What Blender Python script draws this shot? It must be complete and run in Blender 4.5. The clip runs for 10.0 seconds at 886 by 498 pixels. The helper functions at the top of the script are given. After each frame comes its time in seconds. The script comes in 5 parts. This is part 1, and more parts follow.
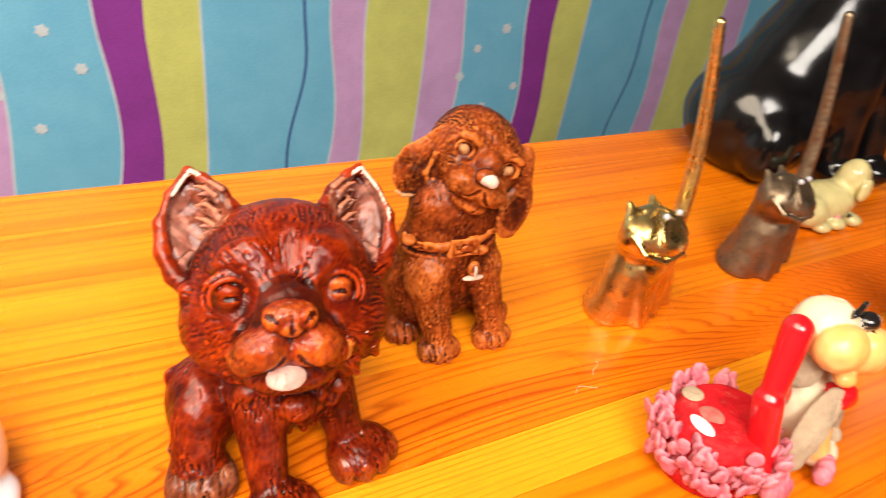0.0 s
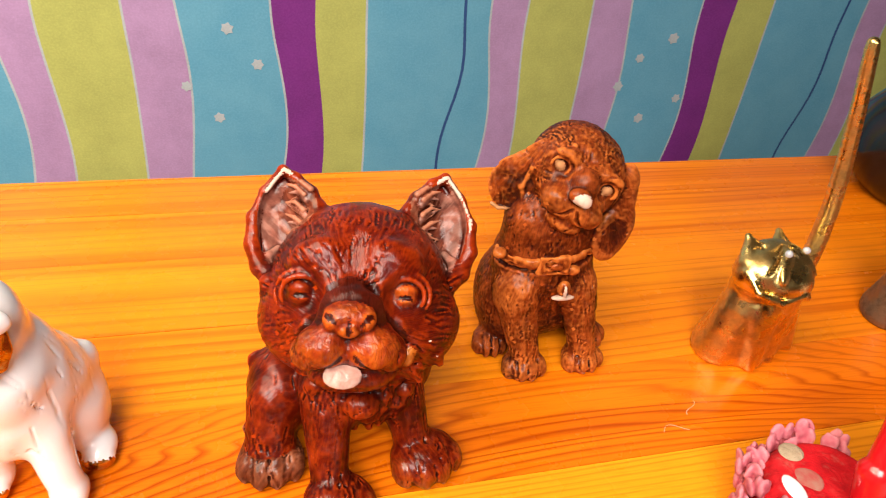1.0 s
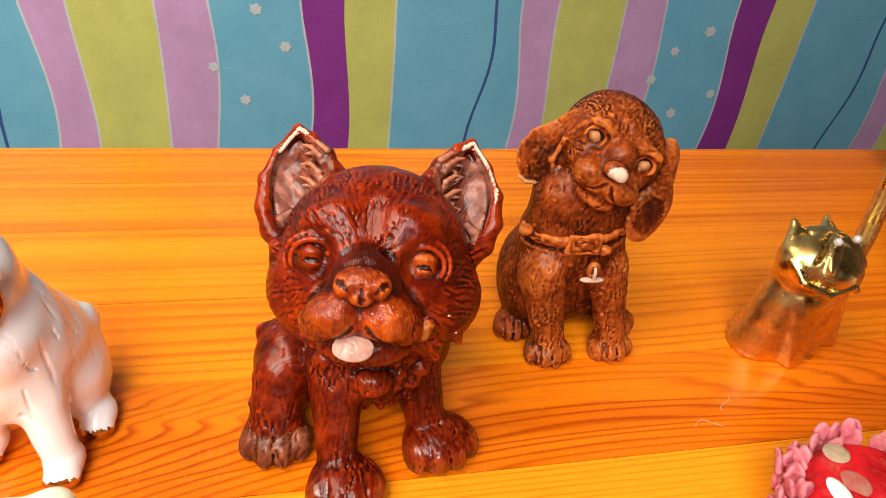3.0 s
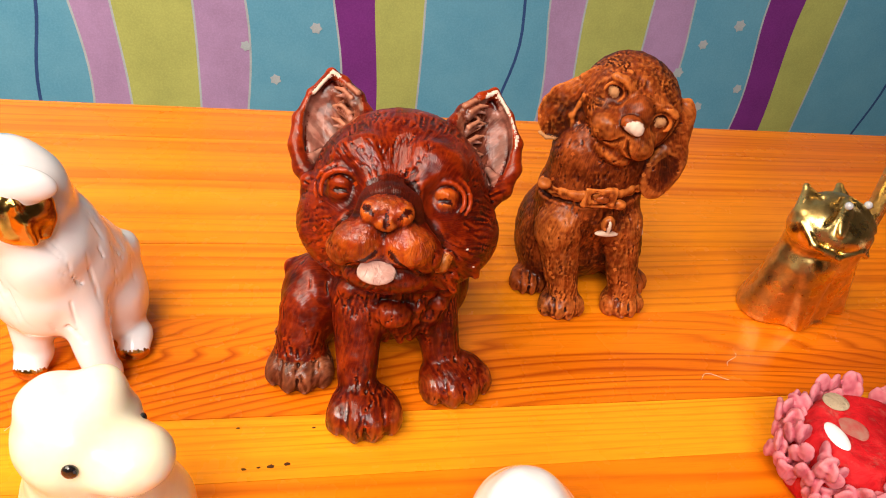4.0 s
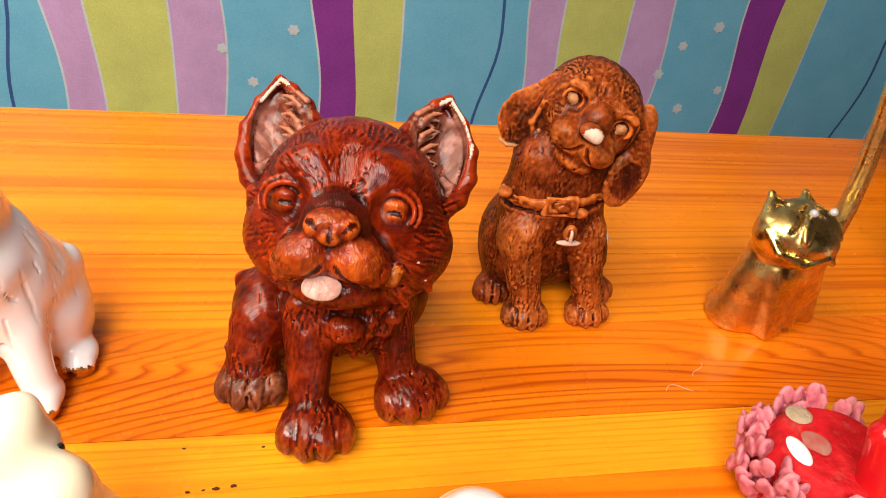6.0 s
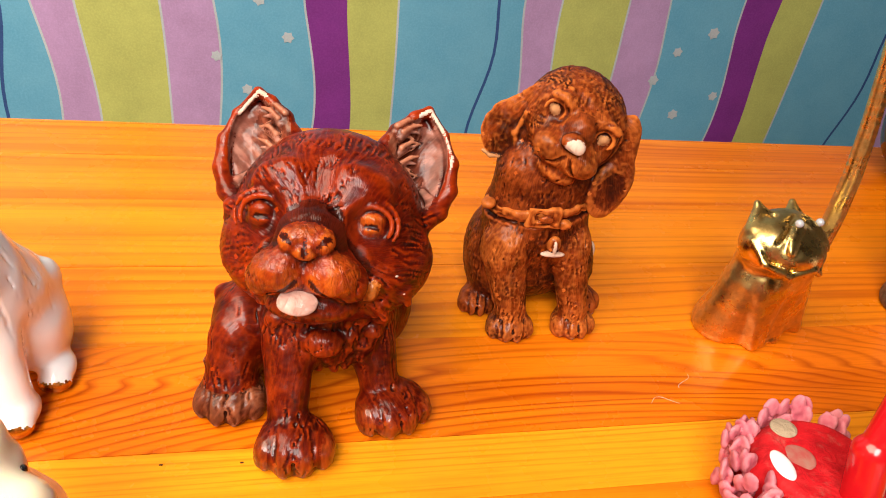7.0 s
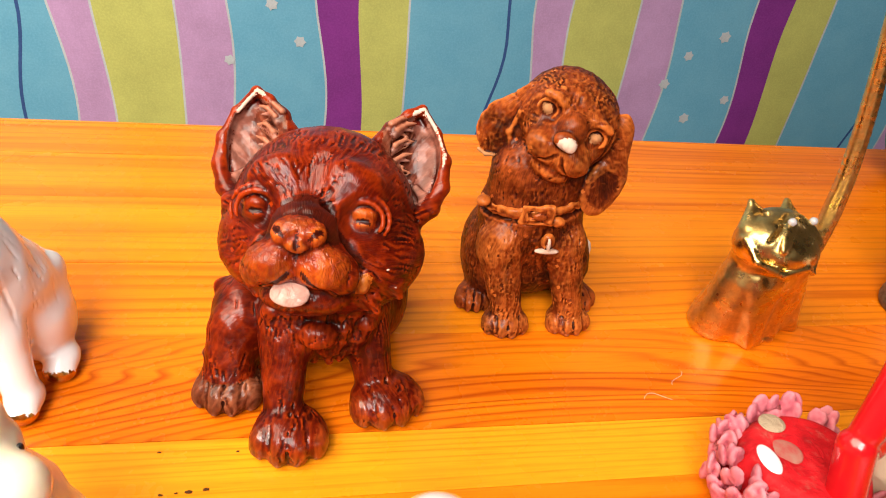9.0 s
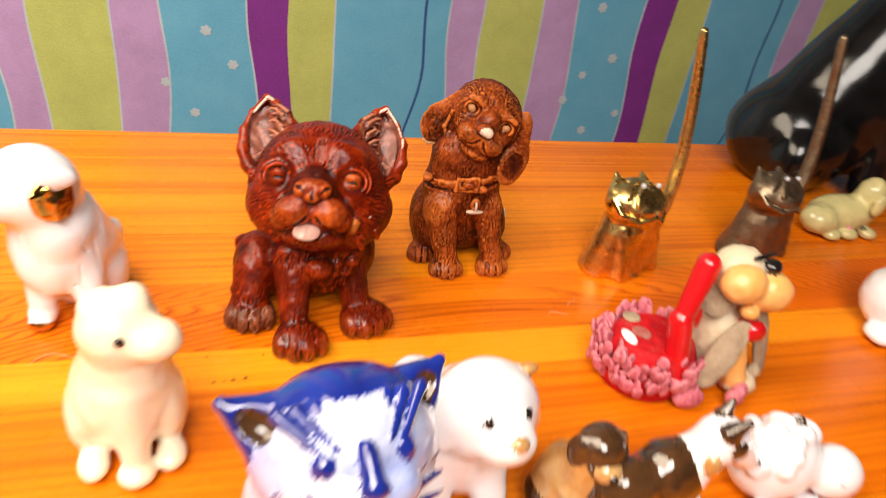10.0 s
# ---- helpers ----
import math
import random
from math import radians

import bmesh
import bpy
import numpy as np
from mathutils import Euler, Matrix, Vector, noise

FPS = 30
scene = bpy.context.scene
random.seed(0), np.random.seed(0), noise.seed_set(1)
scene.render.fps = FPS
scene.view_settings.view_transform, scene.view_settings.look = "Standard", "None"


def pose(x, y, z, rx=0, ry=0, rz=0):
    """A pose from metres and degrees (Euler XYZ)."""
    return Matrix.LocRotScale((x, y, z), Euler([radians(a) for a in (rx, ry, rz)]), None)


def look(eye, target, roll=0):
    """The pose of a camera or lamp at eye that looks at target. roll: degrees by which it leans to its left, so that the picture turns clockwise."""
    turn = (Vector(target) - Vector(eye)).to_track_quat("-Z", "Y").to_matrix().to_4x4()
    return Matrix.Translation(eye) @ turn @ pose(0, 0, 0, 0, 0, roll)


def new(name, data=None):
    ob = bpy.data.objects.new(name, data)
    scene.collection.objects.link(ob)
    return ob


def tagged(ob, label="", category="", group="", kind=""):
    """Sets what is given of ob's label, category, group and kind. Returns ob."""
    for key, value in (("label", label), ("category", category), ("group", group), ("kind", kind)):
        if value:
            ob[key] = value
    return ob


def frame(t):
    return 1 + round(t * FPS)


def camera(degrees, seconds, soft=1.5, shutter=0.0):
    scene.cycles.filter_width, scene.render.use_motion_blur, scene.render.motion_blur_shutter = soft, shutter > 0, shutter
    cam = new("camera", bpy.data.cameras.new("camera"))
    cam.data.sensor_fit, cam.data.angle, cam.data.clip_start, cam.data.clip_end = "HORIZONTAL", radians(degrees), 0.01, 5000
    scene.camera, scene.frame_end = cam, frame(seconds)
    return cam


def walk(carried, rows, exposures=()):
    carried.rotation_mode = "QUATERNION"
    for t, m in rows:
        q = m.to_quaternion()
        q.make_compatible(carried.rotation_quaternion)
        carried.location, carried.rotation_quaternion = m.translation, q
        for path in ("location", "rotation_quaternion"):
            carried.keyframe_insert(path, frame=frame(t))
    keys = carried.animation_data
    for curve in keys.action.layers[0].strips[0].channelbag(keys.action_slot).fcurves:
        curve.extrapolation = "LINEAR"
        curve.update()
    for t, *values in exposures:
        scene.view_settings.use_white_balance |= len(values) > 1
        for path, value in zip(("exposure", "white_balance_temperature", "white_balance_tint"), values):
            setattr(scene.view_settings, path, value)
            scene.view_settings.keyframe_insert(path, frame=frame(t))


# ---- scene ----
cam = camera(64.3, 10.0, soft=1.0, shutter=0.4)
EXPOSURES = [(0, 0.33), (0.5, 0.15), (1, 0.03), (2, -0.27), (3.5, -0.14), (4.5, -0.28), (5.5, -0.2), (7, -0.06), (8, -0.02), (8.5, 0.06), (9.5, 0.05), (10, -0.16)]
PATH = [
    (0, (0.02750, 0.09154, 0.18963), (0.9469, 1.4803, -0.9176), 10.26),
    (0.2, (0.03217, 0.09002, 0.19129), (0.8311, 1.5144, -0.9632), 10.11),
    (0.5, (0.04893, 0.07860, 0.18959), (0.6855, 1.5545, -1.0006), 10.62),
    (1, (0.05035, 0.08571, 0.19445), (0.5634, 1.6361, -0.9601), 7.14),
    (1.5, (0.04946, 0.08643, 0.18840), (0.5041, 1.6518, -0.9705), 7.51),
    (2, (0.05266, 0.08755, 0.18687), (0.4783, 1.6458, -0.9924), 6.87),
    (3.3, (0.05381, 0.09288, 0.17913), (0.5050, 1.6523, -0.9890), 8.02),
    (3.5, (0.05009, 0.08785, 0.18092), (0.4679, 1.6497, -0.9964), 7.70),
    (4, (0.05138, 0.07376, 0.17311), (0.4429, 1.6371, -1.0113), 8.70),
    (4.5, (0.05541, 0.07403, 0.17482), (0.4483, 1.6395, -1.0063), 8.50),
    (5, (0.05808, 0.07509, 0.17108), (0.4589, 1.6378, -1.0110), 9.29),
    (5.5, (0.06255, 0.07527, 0.17019), (0.4763, 1.6307, -1.0170), 9.40),
    (5.7, (0.06197, 0.07684, 0.17208), (0.4827, 1.6323, -1.0127), 9.16),
    (7, (0.06870, 0.08077, 0.17489), (0.4933, 1.6484, -0.9923), 8.84),
    (7.5, (0.06905, 0.08059, 0.17612), (0.4795, 1.6510, -0.9924), 8.37),
    (8, (0.06880, 0.08221, 0.17636), (0.4683, 1.6538, -0.9943), 7.92),
    (8.5, (0.07132, 0.08346, 0.17288), (0.4740, 1.6538, -0.9983), 8.22),
    (9, (0.07436, 0.07448, 0.17599), (0.4578, 1.6571, -0.9852), 8.22),
    (9.5, (0.07431, 0.05316, 0.18337), (0.5087, 1.6399, -0.9539), 9.36),
    (9.8, (0.06300, 0.02227, 0.19795), (0.5917, 1.6053, -0.9042), 9.60),
    (10, (0.03732, -0.00899, 0.20313), (0.6532, 1.5577, -0.8768), 10.34),
]
walk(cam, [(t, look(eye, target, roll)) for t, eye, target, roll in PATH], EXPOSURES)

# ---- light ----
world = bpy.data.worlds.new("world")
world.use_nodes = True
world.node_tree.nodes["Background"].inputs[0].default_value = (1.0, 0.9, 0.8, 1)
world.node_tree.nodes["Background"].inputs[1].default_value = 0.012
scene.world = world


def area_lamp(name, eye, target, size, watts, colour):
    data = bpy.data.lights.new(name, "AREA")
    data.shape, data.size, data.energy, data.color = "DISK", size, watts, colour
    ob = new(name, data)
    ob.matrix_world = look(eye, target)
    return ob


# unseen key light hung low at left, tuned so brightness falls off rightwards
area_lamp("ceiling_lamp_light", (-0.42, 0.1, 0.66), (-0.5, 0.2, 0), 0.8, 16.0, (1.0, 0.84, 0.64))
# added front fill for a window inferred behind the viewpoint, none built
area_lamp("window_light", (-0.2, -0.65, 1.05), (-0.15, 0.3, -0.1), 0.7, 23.0, (1.0, 0.92, 0.83))

# ---- materials ----


def material(name, rough=0.5, metal=0.0):
    m = bpy.data.materials.new(name)
    m.use_nodes = True
    b = m.node_tree.nodes["Principled BSDF"]
    b.inputs["Roughness"].default_value, b.inputs["Metallic"].default_value = rough, metal
    return m, m.node_tree, b


def node(tree, kind, ins=(), operation="", blend=""):
    n = tree.nodes.new(kind)
    if operation:
        n.operation = operation
    if blend:
        n.data_type, n.blend_type = "RGBA", blend
    for key, value in dict(ins).items():
        if isinstance(value, bpy.types.NodeSocket):
            tree.links.new(value, n.inputs[key])
        else:
            n.inputs[key].default_value = value
    return n


def coords(tree, scale=(1, 1, 1)):
    c = node(tree, "ShaderNodeTexCoord")
    return node(tree, "ShaderNodeMapping", {"Vector": c.outputs["Object"], "Scale": scale}).outputs[0]


def fleck(tree, vector, scale, detail=4.0, rough=0.6, distort=0.0):
    return node(tree, "ShaderNodeTexNoise", {"Vector": vector, "Scale": scale, "Detail": detail, "Roughness": rough, "Distortion": distort}).outputs[0]


def ramp(tree, fac, *stops, ease="LINEAR"):
    n = node(tree, "ShaderNodeValToRGB", {"Fac": fac})
    n.color_ramp.interpolation = ease
    e = n.color_ramp.elements
    while len(e) < len(stops):
        e.new(0.5)
    for el, (p, c) in zip(e, stops):
        el.position, el.color = p, (*c, 1) if len(c) == 3 else c
    return n.outputs[0]


def mix(tree, fac, a, b, blend="MIX"):
    n = node(tree, "ShaderNodeMix", blend=blend)
    for sock, v in ((n.inputs[0], fac), (n.inputs[6], a), (n.inputs[7], b)):
        if isinstance(v, bpy.types.NodeSocket):
            tree.links.new(v, sock)
        else:
            sock.default_value = v if isinstance(v, (int, float)) else (*v, 1)
    return n.outputs[2]


def bump(tree, shader, height, strength, distance, normal=None):
    n = node(tree, "ShaderNodeBump", {"Height": height, "Strength": strength, "Distance": distance})
    if normal:
        tree.links.new(normal, n.inputs["Normal"])
    tree.links.new(n.outputs[0], shader.inputs["Normal"])
    return n.outputs[0]


def set_colour(tree, shader, colour):
    if isinstance(colour, bpy.types.NodeSocket):
        tree.links.new(colour, shader.inputs["Base Color"])
    else:
        shader.inputs["Base Color"].default_value = (*colour, 1)


def pine(name, light, deep, grain, rings_per_m=170.0, bend=0.036, vivid=0.85, flame=None):
    """Varnished knotty pine: growth rings cut lengthwise, fine pores, uneven amber tone."""
    m, t, b = material(name, 0.3)
    b.inputs["Specular IOR Level"].default_value = 0.25
    c = node(t, "ShaderNodeTexCoord")
    info = node(t, "ShaderNodeObjectInfo")
    shift = node(t, "ShaderNodeVectorMath", {0: info.outputs["Random"], 1: (3.1, 1.7, 2.3)}, operation="MULTIPLY")
    pos = node(t, "ShaderNodeVectorMath", {0: c.outputs["Object"], 1: shift.outputs[0]}, operation="ADD").outputs[0]
    long = node(t, "ShaderNodeMapping", {"Vector": pos, "Scale": (2.2, 14, 14)}).outputs[0]
    sway = fleck(t, long, 1.0, 2.0, 0.45)
    wide = node(t, "ShaderNodeMapping", {"Vector": pos, "Scale": (0.55, 10, 10)}).outputs[0]
    y = node(t, "ShaderNodeSeparateXYZ", {0: pos}).outputs[1]
    bent = node(t, "ShaderNodeMath", {0: sway, 1: bend}, operation="MULTIPLY").outputs[0]
    uneven = fleck(t, node(t, "ShaderNodeMapping", {"Vector": pos, "Scale": (1.5, 60, 60)}).outputs[0], 1.0, 2.0)
    bent = node(t, "ShaderNodeMath", {0: node(t, "ShaderNodeMath", {0: uneven, 1: 0.02}, operation="MULTIPLY").outputs[0], 1: bent}, operation="ADD").outputs[0]
    rings = node(t, "ShaderNodeMath", {0: y, 1: bent}, operation="ADD").outputs[0]
    if flame:
        # plain-sawn heart of the board: long low arches
        x = node(t, "ShaderNodeSeparateXYZ", {0: c.outputs["Object"]}).outputs[0]
        off = node(t, "ShaderNodeMath", {0: x, 1: flame[0]}, operation="SUBTRACT").outputs[0]
        sq = node(t, "ShaderNodeMath", {0: off, 1: off}, operation="MULTIPLY").outputs[0]
        arch = node(t, "ShaderNodeMath", {0: sq, 1: flame[1]}, operation="MULTIPLY").outputs[0]
        rings = node(t, "ShaderNodeMath", {0: rings, 1: arch}, operation="ADD").outputs[0]
    rings = node(t, "ShaderNodeMath", {0: rings, 1: rings_per_m}, operation="MULTIPLY").outputs[0]
    saw = node(t, "ShaderNodeMath", {0: rings}, operation="FRACT").outputs[0]
    late = ramp(t, saw, (0.0, (0.1,) * 3), (0.5, (0.1,) * 3), (0.82, (1, 1, 1)), (1.0, (0.1,) * 3))
    patchy = fleck(t, wide, 3.0, 3.0)
    strength = ramp(t, patchy, (0.36, (0.2,) * 3), (0.62, (vivid,) * 3))
    amount = node(t, "ShaderNodeMath", {0: late, 1: strength}, operation="MULTIPLY").outputs[0]
    tone = node(t, "ShaderNodeMath", {0: info.outputs["Random"], 1: 0.5}, operation="MULTIPLY").outputs[0]
    tone = node(t, "ShaderNodeMath", {0: tone, 1: fleck(t, wide, 1.3, 2.0)}, operation="ADD").outputs[0]
    # all boards deepen and redden to the right, with light falloff in the colour
    along = node(t, "ShaderNodeSeparateXYZ", {0: c.outputs["Object"]}).outputs[0]
    redder_falloff = ramp(t, node(t, "ShaderNodeMath", {0: along, 1: 0.5}, operation="ADD").outputs[0], (0.36, (0, 0, 0)), (0.62, (0.32,) * 3), ease="EASE")
    tone = node(t, "ShaderNodeMath", {0: tone, 1: redder_falloff}, operation="ADD").outputs[0]
    early = ramp(t, tone, (0.35, light), (1.0, deep))
    band = fleck(t, node(t, "ShaderNodeMapping", {"Vector": pos, "Scale": (1.3, 55, 55)}).outputs[0], 1.0, 3.0, 0.55, 0.2)
    early = mix(t, ramp(t, band, (0.48, (0, 0, 0)), (0.68, (0.5,) * 3)), early, grain)
    col = mix(t, amount, early, grain)
    pores = fleck(t, node(t, "ShaderNodeMapping", {"Vector": pos, "Scale": (60, 1400, 1400)}).outputs[0], 1.0, 2.0)
    col = mix(t, ramp(t, pores, (0.5, (0, 0, 0)), (0.8, (0.35,) * 3)), col, grain)
    set_colour(t, b, col)
    smear = fleck(t, c.outputs["Object"], 22.0, 5.0)
    t.links.new(ramp(t, smear, (0.3, (0.18,) * 3), (0.75, (0.36,) * 3)), b.inputs["Roughness"])
    h = bump(t, b, late, 0.06, 0.0004)
    bump(t, b, fleck(t, c.outputs["Object"], 260.0, 3.0), 0.05, 0.0004, h)
    return m


def paper(name, colour, second=None):
    """Printed wallpaper: weave-like grain and blotchy ink."""
    m, t, b = material(name, 0.75)
    v = coords(t)
    blot = fleck(t, v, 18.0, 5.0, 0.65)
    deep = tuple(x * 0.8 for x in colour) if second is None else second
    col = mix(t, ramp(t, blot, (0.35, (0, 0, 0)), (0.7, (1, 1, 1))), colour, deep)
    fine = fleck(t, v, 420.0, 2.0)
    col = mix(t, ramp(t, fine, (0.4, (0, 0, 0)), (0.75, (0.22,) * 3)), col, tuple(min(1, x * 1.5 + 0.05) for x in colour))
    set_colour(t, b, col)
    bump(t, b, fine, 0.15, 0.0006)
    return m


def combed(t, v, comb, fine):
    """Hair combed outwards from an axis: fine across, long along, bent in tufts."""
    centre, right, up = comb
    v = node(t, "ShaderNodeVectorMath", {0: v, 1: tuple(x * 0.01 for x in centre)}, operation="SUBTRACT").outputs[0]
    wave = node(t, "ShaderNodeTexNoise", {"Vector": v, "Scale": 75.0, "Detail": 3.0}).outputs[1]
    wave = node(t, "ShaderNodeVectorMath", {0: wave, 1: (0.5, 0.5, 0.5)}, operation="SUBTRACT").outputs[0]
    wave = node(t, "ShaderNodeVectorMath", {0: wave, "Scale": 0.006}, operation="SCALE").outputs[0]
    v = node(t, "ShaderNodeVectorMath", {0: v, 1: wave}, operation="ADD").outputs[0]
    a = node(t, "ShaderNodeVectorMath", {0: v, 1: right}, operation="DOT_PRODUCT").outputs["Value"]
    b = node(t, "ShaderNodeVectorMath", {0: v, 1: up}, operation="DOT_PRODUCT").outputs["Value"]
    flat = node(t, "ShaderNodeCombineXYZ", {0: a, 1: b}).outputs[0]
    ring = node(t, "ShaderNodeVectorMath", {0: flat}, operation="NORMALIZE").outputs[0]
    ring = node(t, "ShaderNodeVectorMath", {0: ring, "Scale": fine}, operation="SCALE").outputs[0]
    far = node(t, "ShaderNodeVectorMath", {0: v}, operation="LENGTH").outputs["Value"]
    far = node(t, "ShaderNodeMath", {0: far, 1: 190.0}, operation="MULTIPLY").outputs[0]
    at = node(t, "ShaderNodeVectorMath", {0: ring, 1: node(t, "ShaderNodeCombineXYZ", {2: far}).outputs[0]}, operation="ADD").outputs[0]
    return node(t, "ShaderNodeTexNoise", {"Vector": at, "Scale": 1.0, "Detail": 2.0, "Roughness": 0.5}).outputs[0]


def patina(name, dark, mid, light, rough, fur, wear=0.5, coat=0.0, grain=(1, 1, 0.28), dust=0.0, comb=None, fine=46.0, streak=0.5):
    """Hand-stained plaster: blotchy stain, hair-like tooling, ridges rubbed lighter, creases darkened by curvature."""
    m, t, b = material(name, rough)
    v = coords(t)
    blot = fleck(t, v, 70.0, 5.0, 0.65, 0.4)
    col = ramp(t, blot, (0.32, dark), (0.52, mid), (0.78, light))
    if comb:
        hair = combed(t, v, comb, fine)
        col = mix(t, ramp(t, hair, (0.4, (streak,) * 3), (0.56, (0, 0, 0))), col, dark)
        col = mix(t, ramp(t, hair, (0.55, (0, 0, 0)), (0.72, (streak * 0.6,) * 3)), col, light)
    else:
        hair = fleck(t, node(t, "ShaderNodeMapping", {"Vector": v, "Scale": grain}).outputs[0], fur, 3.0, 0.55, 0.8)
        col = mix(t, ramp(t, hair, (0.5, (0, 0, 0)), (0.7, (0.4,) * 3)), col, dark)
    # curvature tint: rubbed ridges, dark wash, and relief shading put into the colour
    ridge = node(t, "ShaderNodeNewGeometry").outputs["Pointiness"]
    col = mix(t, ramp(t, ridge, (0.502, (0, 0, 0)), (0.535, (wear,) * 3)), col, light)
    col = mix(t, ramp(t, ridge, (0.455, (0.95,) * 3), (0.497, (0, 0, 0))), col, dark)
    if dust:
        fluff = fleck(t, v, 160.0, 6.0, 0.75)
        col = mix(t, ramp(t, fluff, (0.56, (0, 0, 0)), (0.74, (dust,) * 3)), col, (0.36, 0.26, 0.2))
    set_colour(t, b, col)
    b.inputs["Specular IOR Level"].default_value = 0.05
    t.links.new(ramp(t, blot, (0.3, (0.08,) * 3), (0.7, (0.22,) * 3)), b.inputs["Coat Roughness"])
    b.inputs["Coat Weight"].default_value = coat
    n = bump(t, b, hair, 0.45 if comb else 1.0, 0.0004 if comb else 0.0008)
    t.links.new(n, b.inputs["Coat Normal"])
    return m


def glaze(name, colour, rough=0.12, second=None, scale=60.0, coat=0.6, relief=0.12, sub=0.0):
    """Fired glaze or hard enamel with faint unevenness."""
    m, t, b = material(name, rough)
    v = coords(t)
    f = fleck(t, v, scale, 5.0, 0.6, 0.3)
    set_colour(t, b, mix(t, ramp(t, f, (0.38, (0, 0, 0)), (0.68, (1, 1, 1))), colour, second or tuple(x * 0.86 for x in colour)))
    b.inputs["Coat Weight"].default_value, b.inputs["Coat Roughness"].default_value = coat, 0.06
    if sub:
        b.inputs["Subsurface Weight"].default_value = sub
        b.inputs["Subsurface Radius"].default_value = (1.0, 0.7, 0.4)
        b.inputs["Subsurface Scale"].default_value = 0.006
    bump(t, b, fleck(t, v, 240.0, 3.0), relief, 0.0006)
    return m


def metal(name, colour, stain, rough=0.22, spots=0.5):
    m, t, b = material(name, rough, 1.0)
    v = coords(t)
    f = fleck(t, v, 110.0, 6.0, 0.7)
    set_colour(t, b, mix(t, ramp(t, f, (0.5, (0, 0, 0)), (0.7, (spots,) * 3)), colour, stain))
    t.links.new(ramp(t, f, (0.35, (rough * 0.75,) * 3), (0.75, (rough * 2.0,) * 3)), b.inputs["Roughness"])
    bump(t, b, fleck(t, v, 900.0, 4.0), 0.2, 0.0003)
    return m


PINE = pine("varnished_pine", (0.87, 0.29, 0.008), (0.75, 0.172, 0.003), (0.44, 0.068, 0.001), 190.0, 0.03, 0.7)
PINE_PALE = pine("pale_varnished_pine", (0.9, 0.345, 0.012), (0.83, 0.235, 0.005), (0.46, 0.085, 0.0015), 360.0, 0.012, 0.85)
PINE_RED = pine("reddish_varnished_pine", (0.84, 0.215, 0.005), (0.7, 0.115, 0.002), (0.34, 0.04, 0.0008), 240.0, 0.014, 0.9, (-0.135, 1.3))
BLUE = paper("wallpaper_blue", (0.16, 0.46, 0.68), (0.12, 0.4, 0.63))
LILAC = paper("wallpaper_lilac", (0.55, 0.34, 0.64))
GREEN = paper("wallpaper_green", (0.56, 0.6, 0.17))
PURPLE = paper("wallpaper_purple", (0.24, 0.028, 0.3))
NAVY = paper("wallpaper_navy", (0.03, 0.09, 0.3))
PALE = paper("wallpaper_pale", (0.55, 0.62, 0.7))
PLASTER = paper("painted_plaster", (0.24, 0.2, 0.16))
FLOORING = paper("brown_linoleum", (0.3, 0.18, 0.1))
CROWN = ((-0.35, -2.0, 6.35), (0.98, -0.2, 0.02), (-0.1, 0.53, 0.84))
BREAST = ((0.1, 0.6, 3.6), (1, 0, 0), (0, 1, 0))
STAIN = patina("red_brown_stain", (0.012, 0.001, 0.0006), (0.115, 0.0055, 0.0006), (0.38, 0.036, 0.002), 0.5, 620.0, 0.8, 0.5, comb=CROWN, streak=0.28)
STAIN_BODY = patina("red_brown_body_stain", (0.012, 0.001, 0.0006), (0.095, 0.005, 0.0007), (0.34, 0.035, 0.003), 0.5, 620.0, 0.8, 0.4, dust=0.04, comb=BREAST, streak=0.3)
# darker stain for the muzzle surround and for cut creases, nostrils, mouth
STAIN_DEEP = patina("dark_crease_stain", (0.008, 0.001, 0.0008), (0.05, 0.004, 0.001), (0.14, 0.012, 0.002), 0.5, 620.0, 0.4, 0.5, comb=CROWN, streak=0.3)
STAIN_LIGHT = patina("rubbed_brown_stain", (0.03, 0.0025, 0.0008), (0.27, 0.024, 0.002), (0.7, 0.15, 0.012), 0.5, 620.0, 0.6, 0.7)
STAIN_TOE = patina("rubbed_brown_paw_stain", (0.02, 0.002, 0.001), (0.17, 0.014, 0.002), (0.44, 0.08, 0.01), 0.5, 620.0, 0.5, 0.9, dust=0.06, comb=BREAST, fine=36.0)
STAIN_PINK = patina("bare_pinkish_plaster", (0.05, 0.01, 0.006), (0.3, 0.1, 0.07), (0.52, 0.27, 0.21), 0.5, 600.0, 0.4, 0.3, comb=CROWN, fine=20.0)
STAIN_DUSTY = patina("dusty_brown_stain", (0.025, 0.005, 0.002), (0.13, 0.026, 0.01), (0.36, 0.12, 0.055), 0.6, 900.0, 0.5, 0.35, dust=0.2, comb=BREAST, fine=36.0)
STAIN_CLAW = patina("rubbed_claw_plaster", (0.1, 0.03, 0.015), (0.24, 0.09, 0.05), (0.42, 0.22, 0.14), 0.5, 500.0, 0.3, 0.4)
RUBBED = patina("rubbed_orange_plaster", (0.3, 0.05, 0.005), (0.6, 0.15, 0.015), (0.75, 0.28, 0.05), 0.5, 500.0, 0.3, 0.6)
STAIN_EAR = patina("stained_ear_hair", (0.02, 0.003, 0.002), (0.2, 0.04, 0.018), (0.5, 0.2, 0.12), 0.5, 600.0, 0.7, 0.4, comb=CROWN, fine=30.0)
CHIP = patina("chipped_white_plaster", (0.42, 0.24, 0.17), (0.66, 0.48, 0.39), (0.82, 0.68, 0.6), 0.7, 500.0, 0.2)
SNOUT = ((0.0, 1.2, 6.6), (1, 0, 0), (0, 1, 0))
